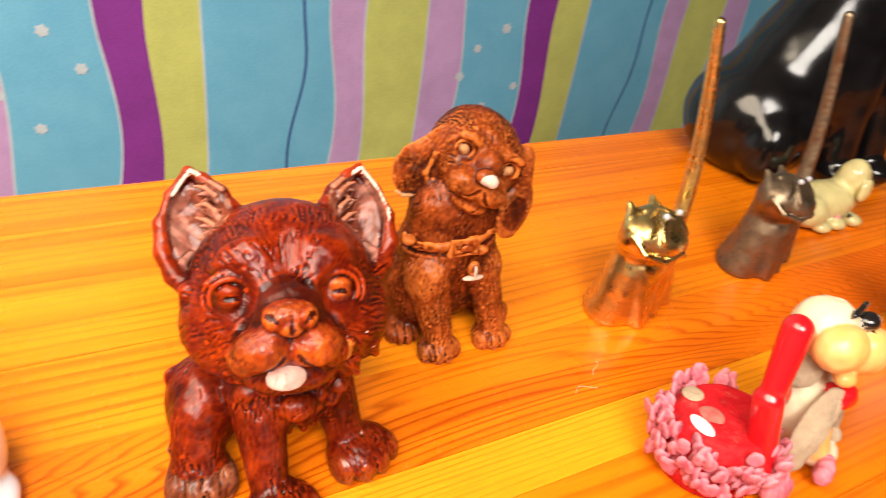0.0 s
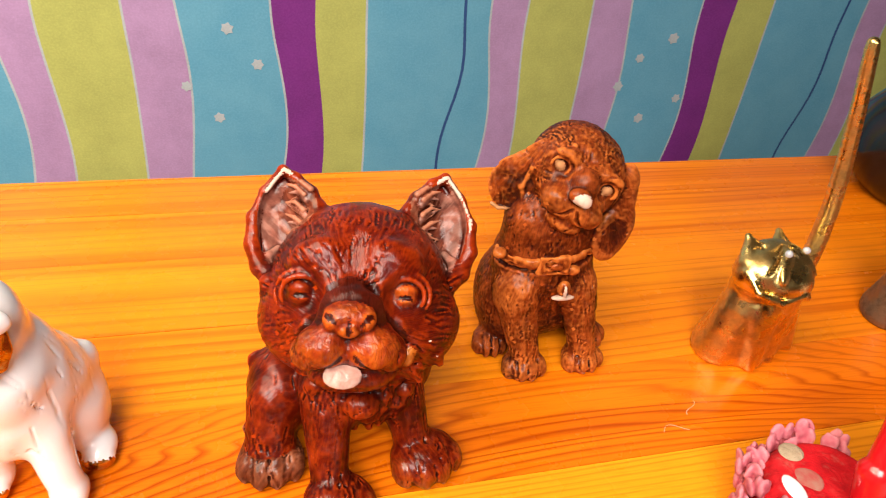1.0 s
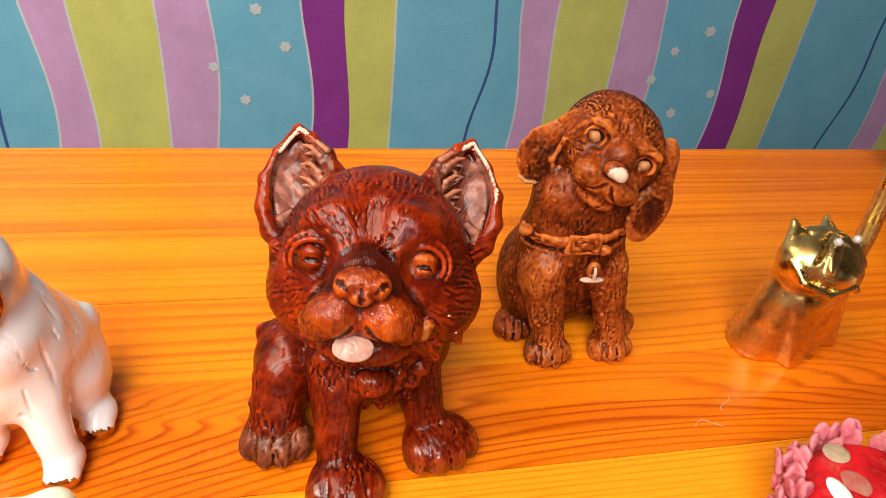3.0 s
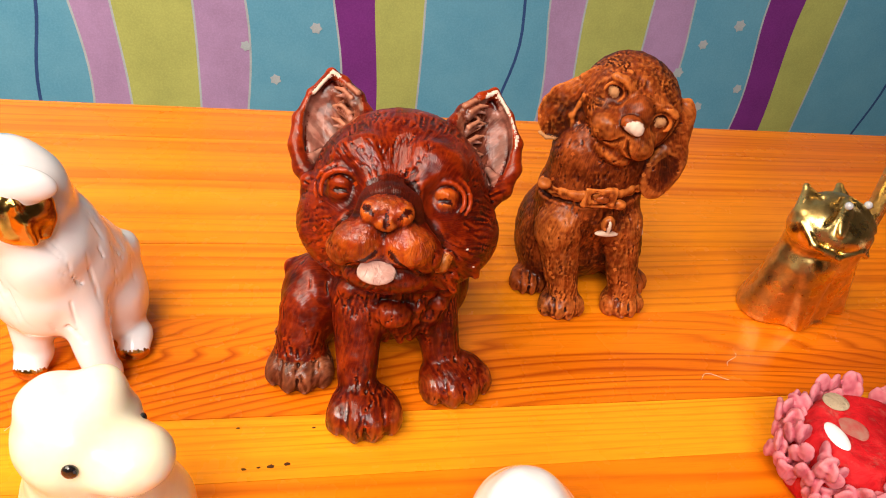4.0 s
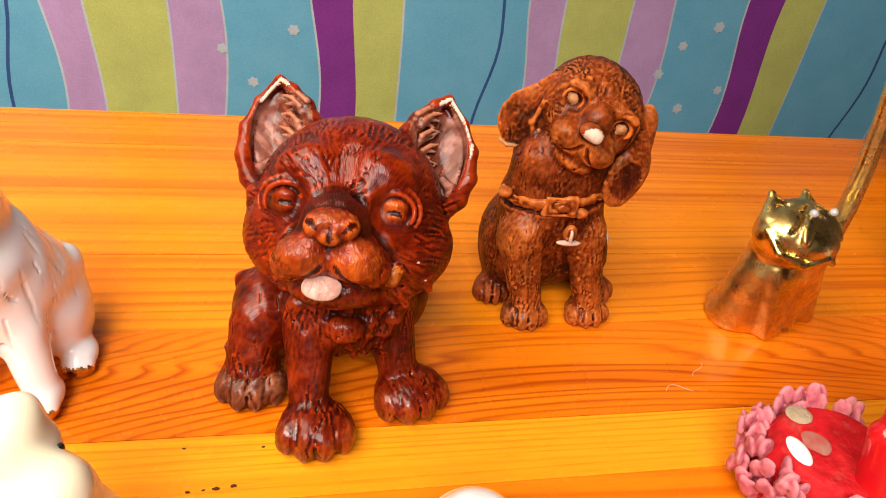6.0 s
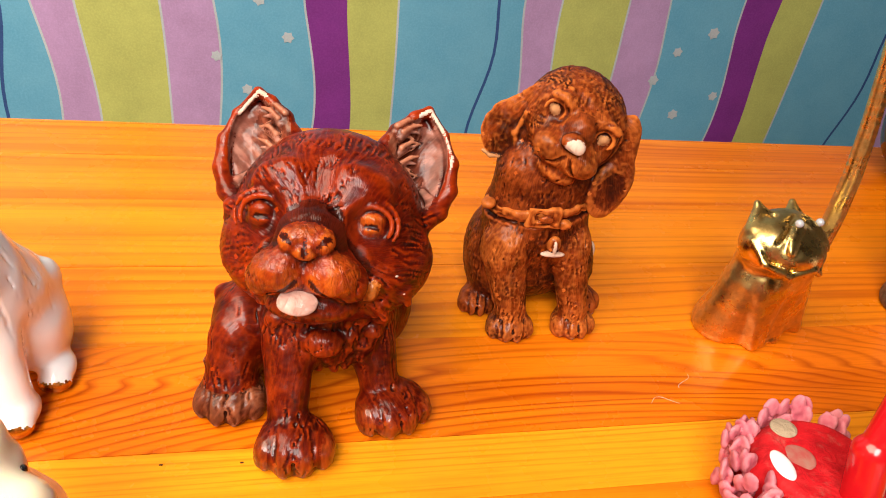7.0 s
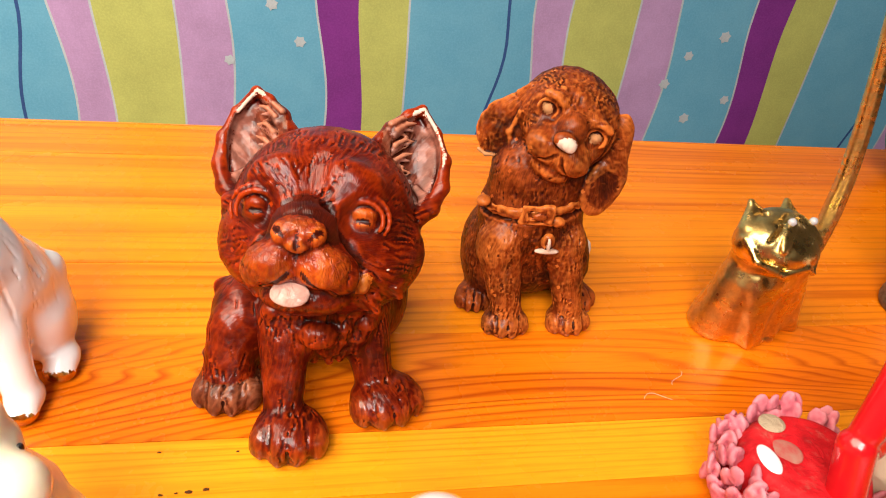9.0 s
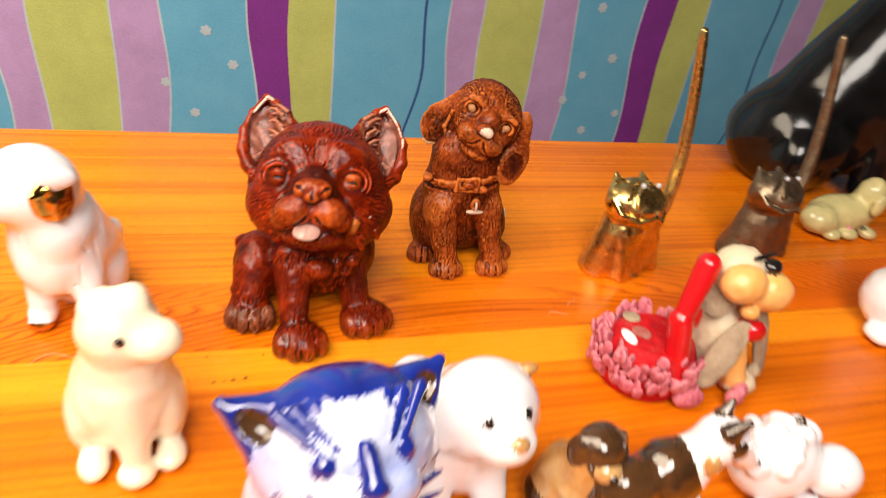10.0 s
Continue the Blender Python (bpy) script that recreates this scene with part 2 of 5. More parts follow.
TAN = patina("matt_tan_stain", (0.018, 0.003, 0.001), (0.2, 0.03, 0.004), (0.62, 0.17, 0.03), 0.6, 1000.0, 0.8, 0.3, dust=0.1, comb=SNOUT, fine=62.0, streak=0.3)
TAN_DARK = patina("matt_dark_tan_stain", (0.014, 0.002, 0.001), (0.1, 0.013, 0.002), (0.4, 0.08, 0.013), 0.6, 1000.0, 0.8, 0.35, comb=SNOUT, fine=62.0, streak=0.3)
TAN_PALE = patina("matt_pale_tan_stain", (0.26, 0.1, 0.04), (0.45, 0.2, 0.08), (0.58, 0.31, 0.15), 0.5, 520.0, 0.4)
GOLD = metal("gilt_brass", (0.74, 0.53, 0.2), (0.3, 0.17, 0.05), 0.24, 0.7)
PEWTER = metal("dark_pewter", (0.26, 0.19, 0.125), (0.1, 0.07, 0.045), 0.4, 0.8)
GEM = glaze("clear_paste_stone", (0.45, 0.45, 0.5), 0.03, coat=1.0)
BLACK = glaze("black_glaze", (0.003, 0.003, 0.0035), 0.16, (0.007, 0.007, 0.008), coat=0.0, relief=0.05)
WHITE = glaze("white_porcelain", (0.85, 0.84, 0.89), 0.12, (0.8, 0.79, 0.85), 45.0, relief=0.08)
GILT = metal("gilt_lustre", (0.62, 0.38, 0.1), (0.2, 0.1, 0.03), 0.16, 0.7)
ONYX = glaze("cream_onyx", (0.86, 0.8, 0.66), 0.22, (0.78, 0.7, 0.52), 40.0, 0.3, sub=0.45)
COBALT = glaze("cobalt_glaze", (0.012, 0.03, 0.3), 0.1, (0.006, 0.012, 0.14), 55.0, coat=1.0)
COBALT_WASH = glaze("washed_cobalt_glaze", (0.75, 0.77, 0.85), 0.1, (0.25, 0.32, 0.68), 48.0, coat=0.9)
RED = glaze("red_enamel", (0.62, 0.008, 0.012), 0.2, (0.5, 0.006, 0.012), 50.0, coat=0.4)
RED_DUSTY = patina("dusty_red_clay", (0.3, 0.008, 0.012), (0.52, 0.012, 0.018), (0.6, 0.05, 0.05), 0.5, 300.0, 0.2, dust=0.3)
PINK = patina("dusty_pink_clay", (0.42, 0.08, 0.12), (0.6, 0.15, 0.2), (0.72, 0.32, 0.36), 0.55, 200.0, 0.4)
PEACH = glaze("peach_clay", (0.85, 0.39, 0.09), 0.35, (0.84, 0.5, 0.2), 40.0, 0.1, sub=0.1)
CREAM = glaze("cream_clay", (0.72, 0.6, 0.42), 0.45, (0.62, 0.5, 0.36), 40.0, 0.1)
FELT = patina("grey_beige_clay", (0.3, 0.22, 0.15), (0.42, 0.32, 0.22), (0.52, 0.42, 0.31), 0.65, 600.0, 0.2)
DUST = glaze("grey_brown_dust", (0.4, 0.07, 0.06), 0.8, (0.36, 0.18, 0.14), 220.0, 0.0)
TONGUE = patina("worn_pinkish_white_paint", (0.28, 0.1, 0.08), (0.46, 0.25, 0.21), (0.68, 0.5, 0.44), 0.4, 300.0, 0.3, 0.5)
INK = glaze("black_enamel", (0.012, 0.01, 0.01), 0.15, coat=0.5)
AMBER = glaze("amber_glaze", (0.42, 0.19, 0.05), 0.12, (0.6, 0.4, 0.18), 70.0, coat=1.0)
UMBER = glaze("dark_brown_glaze", (0.035, 0.016, 0.008), 0.08, (0.09, 0.04, 0.015), 70.0, coat=1.0)
STRAW = glaze("pale_yellow_glaze", (0.6, 0.52, 0.24), 0.25, (0.48, 0.42, 0.2), 80.0, coat=0.5)
DIRT = patina("dark_resin", (0.03, 0.012, 0.005), (0.08, 0.03, 0.01), (0.12, 0.05, 0.02), 0.7, 200.0, 0.1)
LINT = glaze("pale_lint", (0.7, 0.6, 0.45), 0.8, coat=0.0)

# ---- structure ----


def mesh_of(name, bm, mats):
    me = bpy.data.meshes.new(name)
    bm.to_mesh(me)
    bm.free()
    for m in mats if isinstance(mats, (list, tuple)) else [mats]:
        me.materials.append(m)
    return me


def box_mesh(name, size, mat, bevel=0.0, smooth=False):
    bm = bmesh.new()
    bmesh.ops.create_cube(bm, size=1, matrix=Matrix.Diagonal((*size, 1)))
    if bevel:
        bmesh.ops.bevel(bm, geom=bm.edges[:], offset=bevel, segments=2, profile=0.5, affect="EDGES")
    return mesh_of(name, bm, mat)


def part(name, me, parent, at=(0, 0, 0), label=""):
    ob = new(name, me)
    ob.parent = parent
    ob.location = at
    return tagged(ob, label)


FLOOR_Z, CEIL_Z, WALL_Y, EDGE_Y = -0.75, 1.75, 0.943, 0.4255
X0, X1, Y0 = -1.6, 2.2, -2.2
for name, size, at, mat in (
        ("floor", (X1 - X0, WALL_Y - Y0, 0.1), ((X0 + X1) / 2, (WALL_Y + Y0) / 2, FLOOR_Z - 0.05), FLOORING),
        ("ceiling", (X1 - X0, WALL_Y - Y0, 0.1), ((X0 + X1) / 2, (WALL_Y + Y0) / 2, CEIL_Z + 0.05), PLASTER),
        ("wall_west", (0.1, WALL_Y - Y0, 2.7), (X0 - 0.05, (WALL_Y + Y0) / 2, 0.5), PLASTER),
        ("wall_east", (0.1, WALL_Y - Y0, 2.7), (X1 + 0.05, (WALL_Y + Y0) / 2, 0.5), PLASTER),
        ("wall_south", (X1 - X0 + 0.2, 0.1, 2.7), ((X0 + X1) / 2, Y0 - 0.05, 0.5), PLASTER),
        ("wall_north", (X1 - X0 + 0.2, 0.1, 2.7), ((X0 + X1) / 2, WALL_Y + 0.055, 0.5), PLASTER)):
    ob = new(name, box_mesh(name, size, mat))
    ob.location = at
    tagged(ob, kind="structure")


def wallpaper():
    """Wavy printed stripes, edge to edge, with thin pale outlines, navy threads and small stars."""
    thing = tagged(new("wallpaper"), "blue wallpaper with wavy lilac, green and purple stripes and small stars", "wallpaper", kind="structure")
    mats = [BLUE, LILAC, GREEN, PURPLE, NAVY, PALE]
    period = 0.578
    # left edge within one period and ink of each stripe
    plan = [(0.088, 3), (0.139, 2), (0.196, 0), (0.3155, 4), (0.3195, 0), (0.362, 1), (0.408, 2), (0.496, 1), (0.555, 0)]
    rows = [FLOOR_Z + 0.02 * i for i in range(126)]
    rows[-1] = CEIL_Z

    def sway(i, z, k):
        s = 0.008 if z < -0.1 else 0.0035
        v = s * math.sin(-14 * (z + 0.1)) if z > -0.32 else 0.0015 + 0.009 * math.sin(9 * z + 4.1)
        thin = 0.0035 * math.sin(20 * z + 1.3 * i)
        if i in (3, 4):
            v += 0.012 * math.sin(13 * z + 2.2) + 0.004 * math.sin(31 * z + k)
            thin = 0
        return v + thin

    edges = []
    for k in range(-3, 5):
        for i, (x, ink) in enumerate(plan):
            edges.append((x + k * period, ink, i, k))
    columns = []
    for n, (x, ink, i, k) in enumerate(edges):
        columns.append((x, ink, i, k, 0.0))
        if i not in (3, 4) and not (i == 1):
            columns.append((x, ink, i, k, 0.0026))
    lines = [[(min(max(x + off + sway(i, z, k), X0), X1), WALL_Y, z) for z in rows] for x, ink, i, k, off in columns]
    for a in range(len(columns) - 1):
        x, ink, i, k, off = columns[a]
        pale = off == 0.0 and columns[a + 1][4] > 0
        bm = bmesh.new()
        left, right = [bm.verts.new(p) for p in lines[a]], [bm.verts.new(p) for p in lines[a + 1]]
        for j in range(len(rows) - 1):
            if left[j].co.x < right[j].co.x or left[j + 1].co.x < right[j + 1].co.x:
                bm.faces.new((left[j], right[j], right[j + 1], left[j + 1]))
        if bm.faces:
            part("stripe_edge" if pale else "stripe", mesh_of("stripe", bm, mats[5 if pale else ink]), thing)
    rng = random.Random(5)
    spots = [(0.067, -0.144), (0.017, -0.214), (-0.018, -0.172), (0.034, -0.1), (0.565, -0.174), (0.588, -0.132), (0.632, -0.103), (0.612, -0.224), (0.665, -0.193), (0.592, -0.028)]
    spots = [(x, z, 0) for x, z in spots]
    for k in range(-3, 4):
        for s in range(34):
            z = FLOOR_Z + 0.07 * s + rng.uniform(-0.02, 0.02)
            x = 0.612 + k * period + rng.choice((-0.03, 0.0, 0.03)) + rng.uniform(-0.008, 0.008)
            if k in (-1, 0) and -0.3 < z < 0.0:
                continue
            spots.append((x, z, 1))
    for k in (-2, 1):
        spots += [(x + k * period, z, 0) for x, z, own in spots[4:9]]
    bm = bmesh.new()
    bm.faces.new([bm.verts.new((0.0078 * (1.0 if q % 2 else 0.72) * math.cos(q * math.pi / 6), 0, 0.0078 * (1.0 if q % 2 else 0.72) * math.sin(q * math.pi / 6))) for q in range(12)])
    star = mesh_of("star", bm, PALE)
    for x, z, own in spots:
        if X0 + 0.01 < x < X1 - 0.01:
            ob = part("star", star, thing, (x, WALL_Y - 0.0008, z))
            ob.rotation_euler = (0, rng.uniform(0, 1), 0)
            ob.scale = (rng.uniform(0.86, 1.14),) * 3
    return thing


wallpaper()

# ---- figurines are modelled like clay: blended lumps, then a skin over them ----


def unit(v):
    v = np.array(v, dtype=float)
    return v / np.linalg.norm(v)


class Clay:
    """Lumps in centimetres on a fine grid; skin() gives one smooth mesh with a material for each lump's surface."""

    def __init__(self, lo, hi, step):
        self.lo, self.step = np.array(lo, dtype=np.float32), step
        self.n = np.ceil((np.array(hi) - self.lo) / step).astype(int) + 1
        self.d = np.full(self.n, 0.6, dtype=np.float32)
        self.ink = np.zeros(self.n, dtype=np.int8)
        self.mats = []
        self.rand = np.random.RandomState(3)

    def slot(self, mat):
        if mat not in self.mats:
            self.mats.append(mat)
        return self.mats.index(mat)

    def block(self, lo, hi):
        a = np.clip(np.floor((np.array(lo) - self.lo) / self.step).astype(int), 0, self.n)
        b = np.clip(np.ceil((np.array(hi) - self.lo) / self.step).astype(int) + 1, 0, self.n)
        box = tuple(slice(p, q) for p, q in zip(a, b))
        axes = [self.lo[i] + self.step * np.arange(a[i], b[i], dtype=np.float32) for i in range(3)]
        return box, np.meshgrid(*axes, indexing="ij")

    def merge(self, box, d, mat, k, cut=False):
        old = self.d[box]
        if old.size == 0:
            return
        if cut:
            h = np.clip(0.5 - 0.5 * (old + d) / k, 0, 1)
            near = -d > old - k * 0.15
            self.d[box] = old * (1 - h) - d * h + k * h * (1 - h)
            if mat is not None:
                self.ink[box] = np.where(near & (d < k), self.slot(mat), self.ink[box])
            return
        h = np.clip(0.5 + 0.5 * (old - d) / k, 0, 1)
        self.ink[box] = np.where(d < old, self.slot(mat), self.ink[box])
        self.d[box] = old * (1 - h) + d * h - k * h * (1 - h)

    def ball(self, c, r, mat, k=0.3, axes=None, cut=False):
        """An ellipsoid; axes: three unit vectors for its radii."""
        c, r = np.array(c, dtype=float), np.array(r if np.ndim(r) else (r, r, r), dtype=float)
        m = np.eye(3) if axes is None else np.array([unit(a) for a in axes])
        reach = np.sqrt(((m * r[:, None]) ** 2).sum(axis=0)) + k + 0.35
        box, (x, y, z) = self.block(c - reach, c + reach)
        x, y, z = x - c[0], y - c[1], z - c[2]
        k0, k1 = 0, 0
        for i in range(3):
            q = (m[i, 0] * x + m[i, 1] * y + m[i, 2] * z) / r[i]
            k0 = k0 + q * q
            k1 = k1 + (q / r[i]) ** 2
        k0, k1 = np.sqrt(k0), np.sqrt(k1) + 1e-6
        self.merge(box, (k0 * (k0 - 1) / k1).astype(np.float32), mat, k, cut)
        return self

    def paint(self, c, r, mat):
        """Recolours the surface inside an ellipsoid."""
        c, r = np.array(c, dtype=float), np.array(r, dtype=float)
        box, (x, y, z) = self.block(c - r, c + r)
        inside = ((x - c[0]) / r[0]) ** 2 + ((y - c[1]) / r[1]) ** 2 + ((z - c[2]) / r[2]) ** 2 < 1
        self.ink[box] = np.where(inside, self.slot(mat), self.ink[box])
        return self

    def flap(self, a, b, wide, thick, face, mat, k=0.2, cut=False):
        """A flattened lump from a to b whose broad side looks along face."""
        a, b = np.array(a, dtype=float), np.array(b, dtype=float)
        u = unit(b - a)
        n = unit(np.array(face) - u * np.dot(face, u))
        return self.ball((a + b) / 2, (np.linalg.norm(b - a) / 2, wide, thick), mat, k, (u, np.cross(n, u), n), cut)

    def limb(self, a, b, ra, rb, mat, k=0.3, cut=False):
        a, b = np.array(a, dtype=float), np.array(b, dtype=float)
        R = max(ra, rb) + k + (0.08 if cut else 0.3)
        box, (x, y, z) = self.block(np.minimum(a, b) - R, np.maximum(a, b) + R)
        ab = b - a
        h = np.clip(((x - a[0]) * ab[0] + (y - a[1]) * ab[1] + (z - a[2]) * ab[2]) / max(ab @ ab, 1e-9), 0, 1)
        d = np.sqrt((x - a[0] - h * ab[0]) ** 2 + (y - a[1] - h * ab[1]) ** 2 + (z - a[2] - h * ab[2]) ** 2) - (ra + (rb - ra) * h)
        self.merge(box, d.astype(np.float32), mat, k, cut)
        return self

    def chain(self, points, ra, rb, mat, k=0.2, cut=False):
        n = len(points) - 1
        for i in range(n):
            self.limb(points[i], points[i + 1], ra + (rb - ra) * i / n, ra + (rb - ra) * (i + 1) / n, mat, k, cut)
        return self

    def rough(self, size, depth):
        """Uneven, tooled surface."""
        shape = [max(4, int(n * self.step / size) + 3) for n in self.n]
        g = self.rand.uniform(-1, 1, shape).astype(np.float32)
        idx = [np.arange(n) * self.step / size for n in self.n]
        lowi = [np.floor(i).astype(int) for i in idx]
        f = [(i - l).astype(np.float32) for i, l in zip(idx, lowi)]
        f = [w * w * (3 - 2 * w) for w in f]
        out = 0
        for dx in (0, 1):
            for dy in (0, 1):
                for dz in (0, 1):
                    w = (f[0] if dx else 1 - f[0])[:, None, None] * (f[1] if dy else 1 - f[1])[None, :, None] * (f[2] if dz else 1 - f[2])[None, None, :]
                    out = out + w * g[np.ix_(lowi[0] + dx, lowi[1] + dy, lowi[2] + dz)]
        self.d += depth * out
        return self

    def find(self, centre, ways, reach):
        """Where rays from centre leave the clay for good, and the outward normals there."""
        centre, ways = np.array(centre, dtype=float), np.array(ways, dtype=float)
        steps = np.arange(0.1, reach, self.step * 0.7)
        pts = centre + ways[:, None, :] * steps[None, :, None]
        at = np.clip(np.rint((pts - self.lo) / self.step).astype(int), 1, self.n - 2)
        inside = self.d[at[..., 0], at[..., 1], at[..., 2]] < 0
        last = len(steps) - 1 - np.argmax(inside[:, ::-1], axis=1)
        keep = inside.any(axis=1)
        last, rows = last[keep], np.arange(len(ways))[keep]
        p, i = pts[rows, last], at[rows, last]
        g = []
        for ax in range(3):
            e = np.zeros(3, dtype=int)
            e[ax] = 1
            a, b = i + e, i - e
            g.append(self.d[a[:, 0], a[:, 1], a[:, 2]] - self.d[b[:, 0], b[:, 1], b[:, 2]])
        g = np.stack(g, axis=1)
        return p, g / (np.linalg.norm(g, axis=1)[:, None] + 1e-9)

    def hairs(self, rng, centre, reach, count, flow, length, depth, keep=None):
        """Fine tooled hair lines in the surface seen from centre, lying along flow(p)."""
        ways = np.array([unit([rng.gauss(0, 1) for _ in range(3)]) for _ in range(count)])
        for p, n in zip(*self.find(centre, ways, reach)):
            if keep and not keep(p):
                continue
            t = np.array(flow(p), dtype=float)
            t = t - n * np.dot(t, n)
            if np.linalg.norm(t) < 0.15:
                continue
            t = unit(t)
            t = unit(t + np.cross(n, t) * rng.gauss(0, 0.22)) * length * rng.uniform(0.6, 1.4)
            out = n * depth * 0.35
            self.chain([p - t * 0.5 + out, p + out * 0.6, p + t * 0.5 + out], depth, depth * 0.6, None, 0.03, True)
        return self

    def skin(self, name):
        d = self.d.copy()
        # flat underside on the support
        zz = self.lo[2] + self.step * np.arange(self.n[2], dtype=np.float32)
        d = np.maximum(d, -zz[None, None, :])
        for ax in range(3):
            edge = [slice(None)] * 3
            for end in (0, -1):
                edge[ax] = end
                d[tuple(edge)] = np.maximum(d[tuple(edge)], 0.1)
        inside = d < 0
        nx, ny, nz = (n - 1 for n in self.n)
        acc = np.zeros((nx, ny, nz, 3), dtype=np.float32)
        cnt = np.zeros((nx, ny, nz), dtype=np.float32)
        corners = [(i, j, k) for i in (0, 1) for j in (0, 1) for k in (0, 1)]
        view = lambda g, c: g[c[0]:c[0] + nx, c[1]:c[1] + ny, c[2]:c[2] + nz]
        for a in corners:
            for ax in range(3):
                if a[ax]:
                    continue
                b = tuple(v + (i == ax) for i, v in enumerate(a))
                cross = view(inside, a) != view(inside, b)
                da, db = view(d, a), view(d, b)
                t = np.where(cross, da / np.where(cross, da - db, 1), 0)
                for i in range(3):
                    acc[..., i] += np.where(cross, a[i] + (t if i == ax else 0), 0)
                cnt += cross
        live = cnt > 0
        index = np.full(cnt.shape, -1, dtype=np.int64)
        index[live] = np.arange(live.sum())
        cell = np.argwhere(live)
        pos = (acc[live] / cnt[live][:, None] + cell) * self.step + self.lo
        near = np.clip(np.rint(acc[live] / cnt[live][:, None]).astype(int) + cell, 0, self.n - 1)
        ink = self.ink[near[:, 0], near[:, 1], near[:, 2]]
        quads = []
        for ax in range(3):
            o1, o2 = [i for i in range(3) if i != ax]
            sl0, sl1 = [slice(1, -1)] * 3, [slice(1, -1)] * 3
            sl0[ax], sl1[ax] = slice(0, -1), slice(1, None)
            p, q = inside[tuple(sl0)], inside[tuple(sl1)]
            base = np.argwhere(p != q)
            flip = p[p != q]
            base[:, o1] += 1
            base[:, o2] += 1
            def cellid(da, db):
                c = base.copy()
                c[:, o1] += da
                c[:, o2] += db
                return index[c[:, 0], c[:, 1], c[:, 2]]
            f = np.stack([cellid(-1, -1), cellid(0, -1), cellid(0, 0), cellid(-1, 0)], axis=1)
            turned = flip if ax != 1 else ~flip
            quads.append(np.where(turned[:, None], f, f[:, ::-1]))
        quads = np.concatenate(quads)
        quads = quads[(quads >= 0).all(axis=1)]
        me = bpy.data.meshes.new(name)
        me.vertices.add(len(pos))
        me.vertices.foreach_set("co", (pos * 0.01).astype(np.float32).ravel())
        me.loops.add(4 * len(quads))
        me.loops.foreach_set("vertex_index", quads.astype(np.int32).ravel())
        me.polygons.add(len(quads))
        me.polygons.foreach_set("loop_start", np.arange(0, 4 * len(quads), 4, dtype=np.int32))
        me.update(calc_edges=True)
        me.polygons.foreach_set("material_index", ink[quads[:, 2]].astype(np.int32))
        me.polygons.foreach_set("use_smooth", np.ones(len(quads), dtype=bool))
        for m in self.mats:
            me.materials.append(m)
        me.validate()
        return me


def place(name, clay, at, label, category):
    ob = new(name, clay.skin(name))
    ob.location = (at[0], at[1], 0.0003)
    return tagged(ob, label, category)


def piece(name, clay, parent, label=""):
    return part(name, clay.skin(name), parent, (0, 0, 0), label)


def bead(name, parent, at, radii, mat, label=""):
    """A small smooth inset of its own, in centimetres."""
    bm = bmesh.new()
    bmesh.ops.create_icosphere(bm, subdivisions=3, radius=1, matrix=Matrix.Diagonal((*(x * 0.01 for x in radii), 1)))
    for f in bm.faces:
        f.smooth = True
    return part(name, mesh_of(name, bm, mat), parent, tuple(x * 0.01 for x in at), label)

# ---- the chest of drawers with its pine top ----


def pine_top():
    thing = tagged(new("pine_cabinet"), "low cabinet with an orange varnished pine board top", "cabinet")
    thing.location = (0.3, 0.0, 0.0)
    rng = random.Random(2)
    edges = [-0.2, -0.155, -0.11, -0.067, -0.022, 0.022, 0.064, 0.108, 0.152, 0.1955, 0.218, 0.262, 0.305, 0.352, 0.39, EDGE_Y]
    for lo, hi in zip(edges, edges[1:]):
        wood = PINE_PALE if lo in (0.1955, -0.022) else PINE_RED if lo in (0.218,) else PINE
        bm = bmesh.new()
        bmesh.ops.create_cube(bm, size=1, matrix=Matrix.Diagonal((1.5, hi - lo - 0.0002, 0.02, 1)))
        back = [e for e in bm.edges if hi == EDGE_Y and all(v.co.y > 0 for v in e.verts) and all(v.co.z > 0 for v in e.verts)]
        if back:
            bmesh.ops.bevel(bm, geom=back, offset=0.003, segments=3, profile=0.5, affect="EDGES")
        part("plank", mesh_of("plank", bm, wood), thing, (0, (lo + hi) / 2, -0.01 - rng.choice((0, 0.00005, 0.0001))))
    part("body", box_mesh("body", (1.44, 0.58, 0.726), PINE, 0.003), thing, (0, 0.11, -0.3845))
    return thing


pine_top()

# ---- figurines ----


def head_frame(c, f, r):
    """Places in a head: a to the viewer's right, b up, c forward."""
    c, f = np.array(c, dtype=float), unit(f)
    r = unit(np.array(r) - f * np.dot(r, f))
    u = np.cross(f, r)
    return (lambda a, b, d: c + a * r + b * u + d * f), (r, u, f)


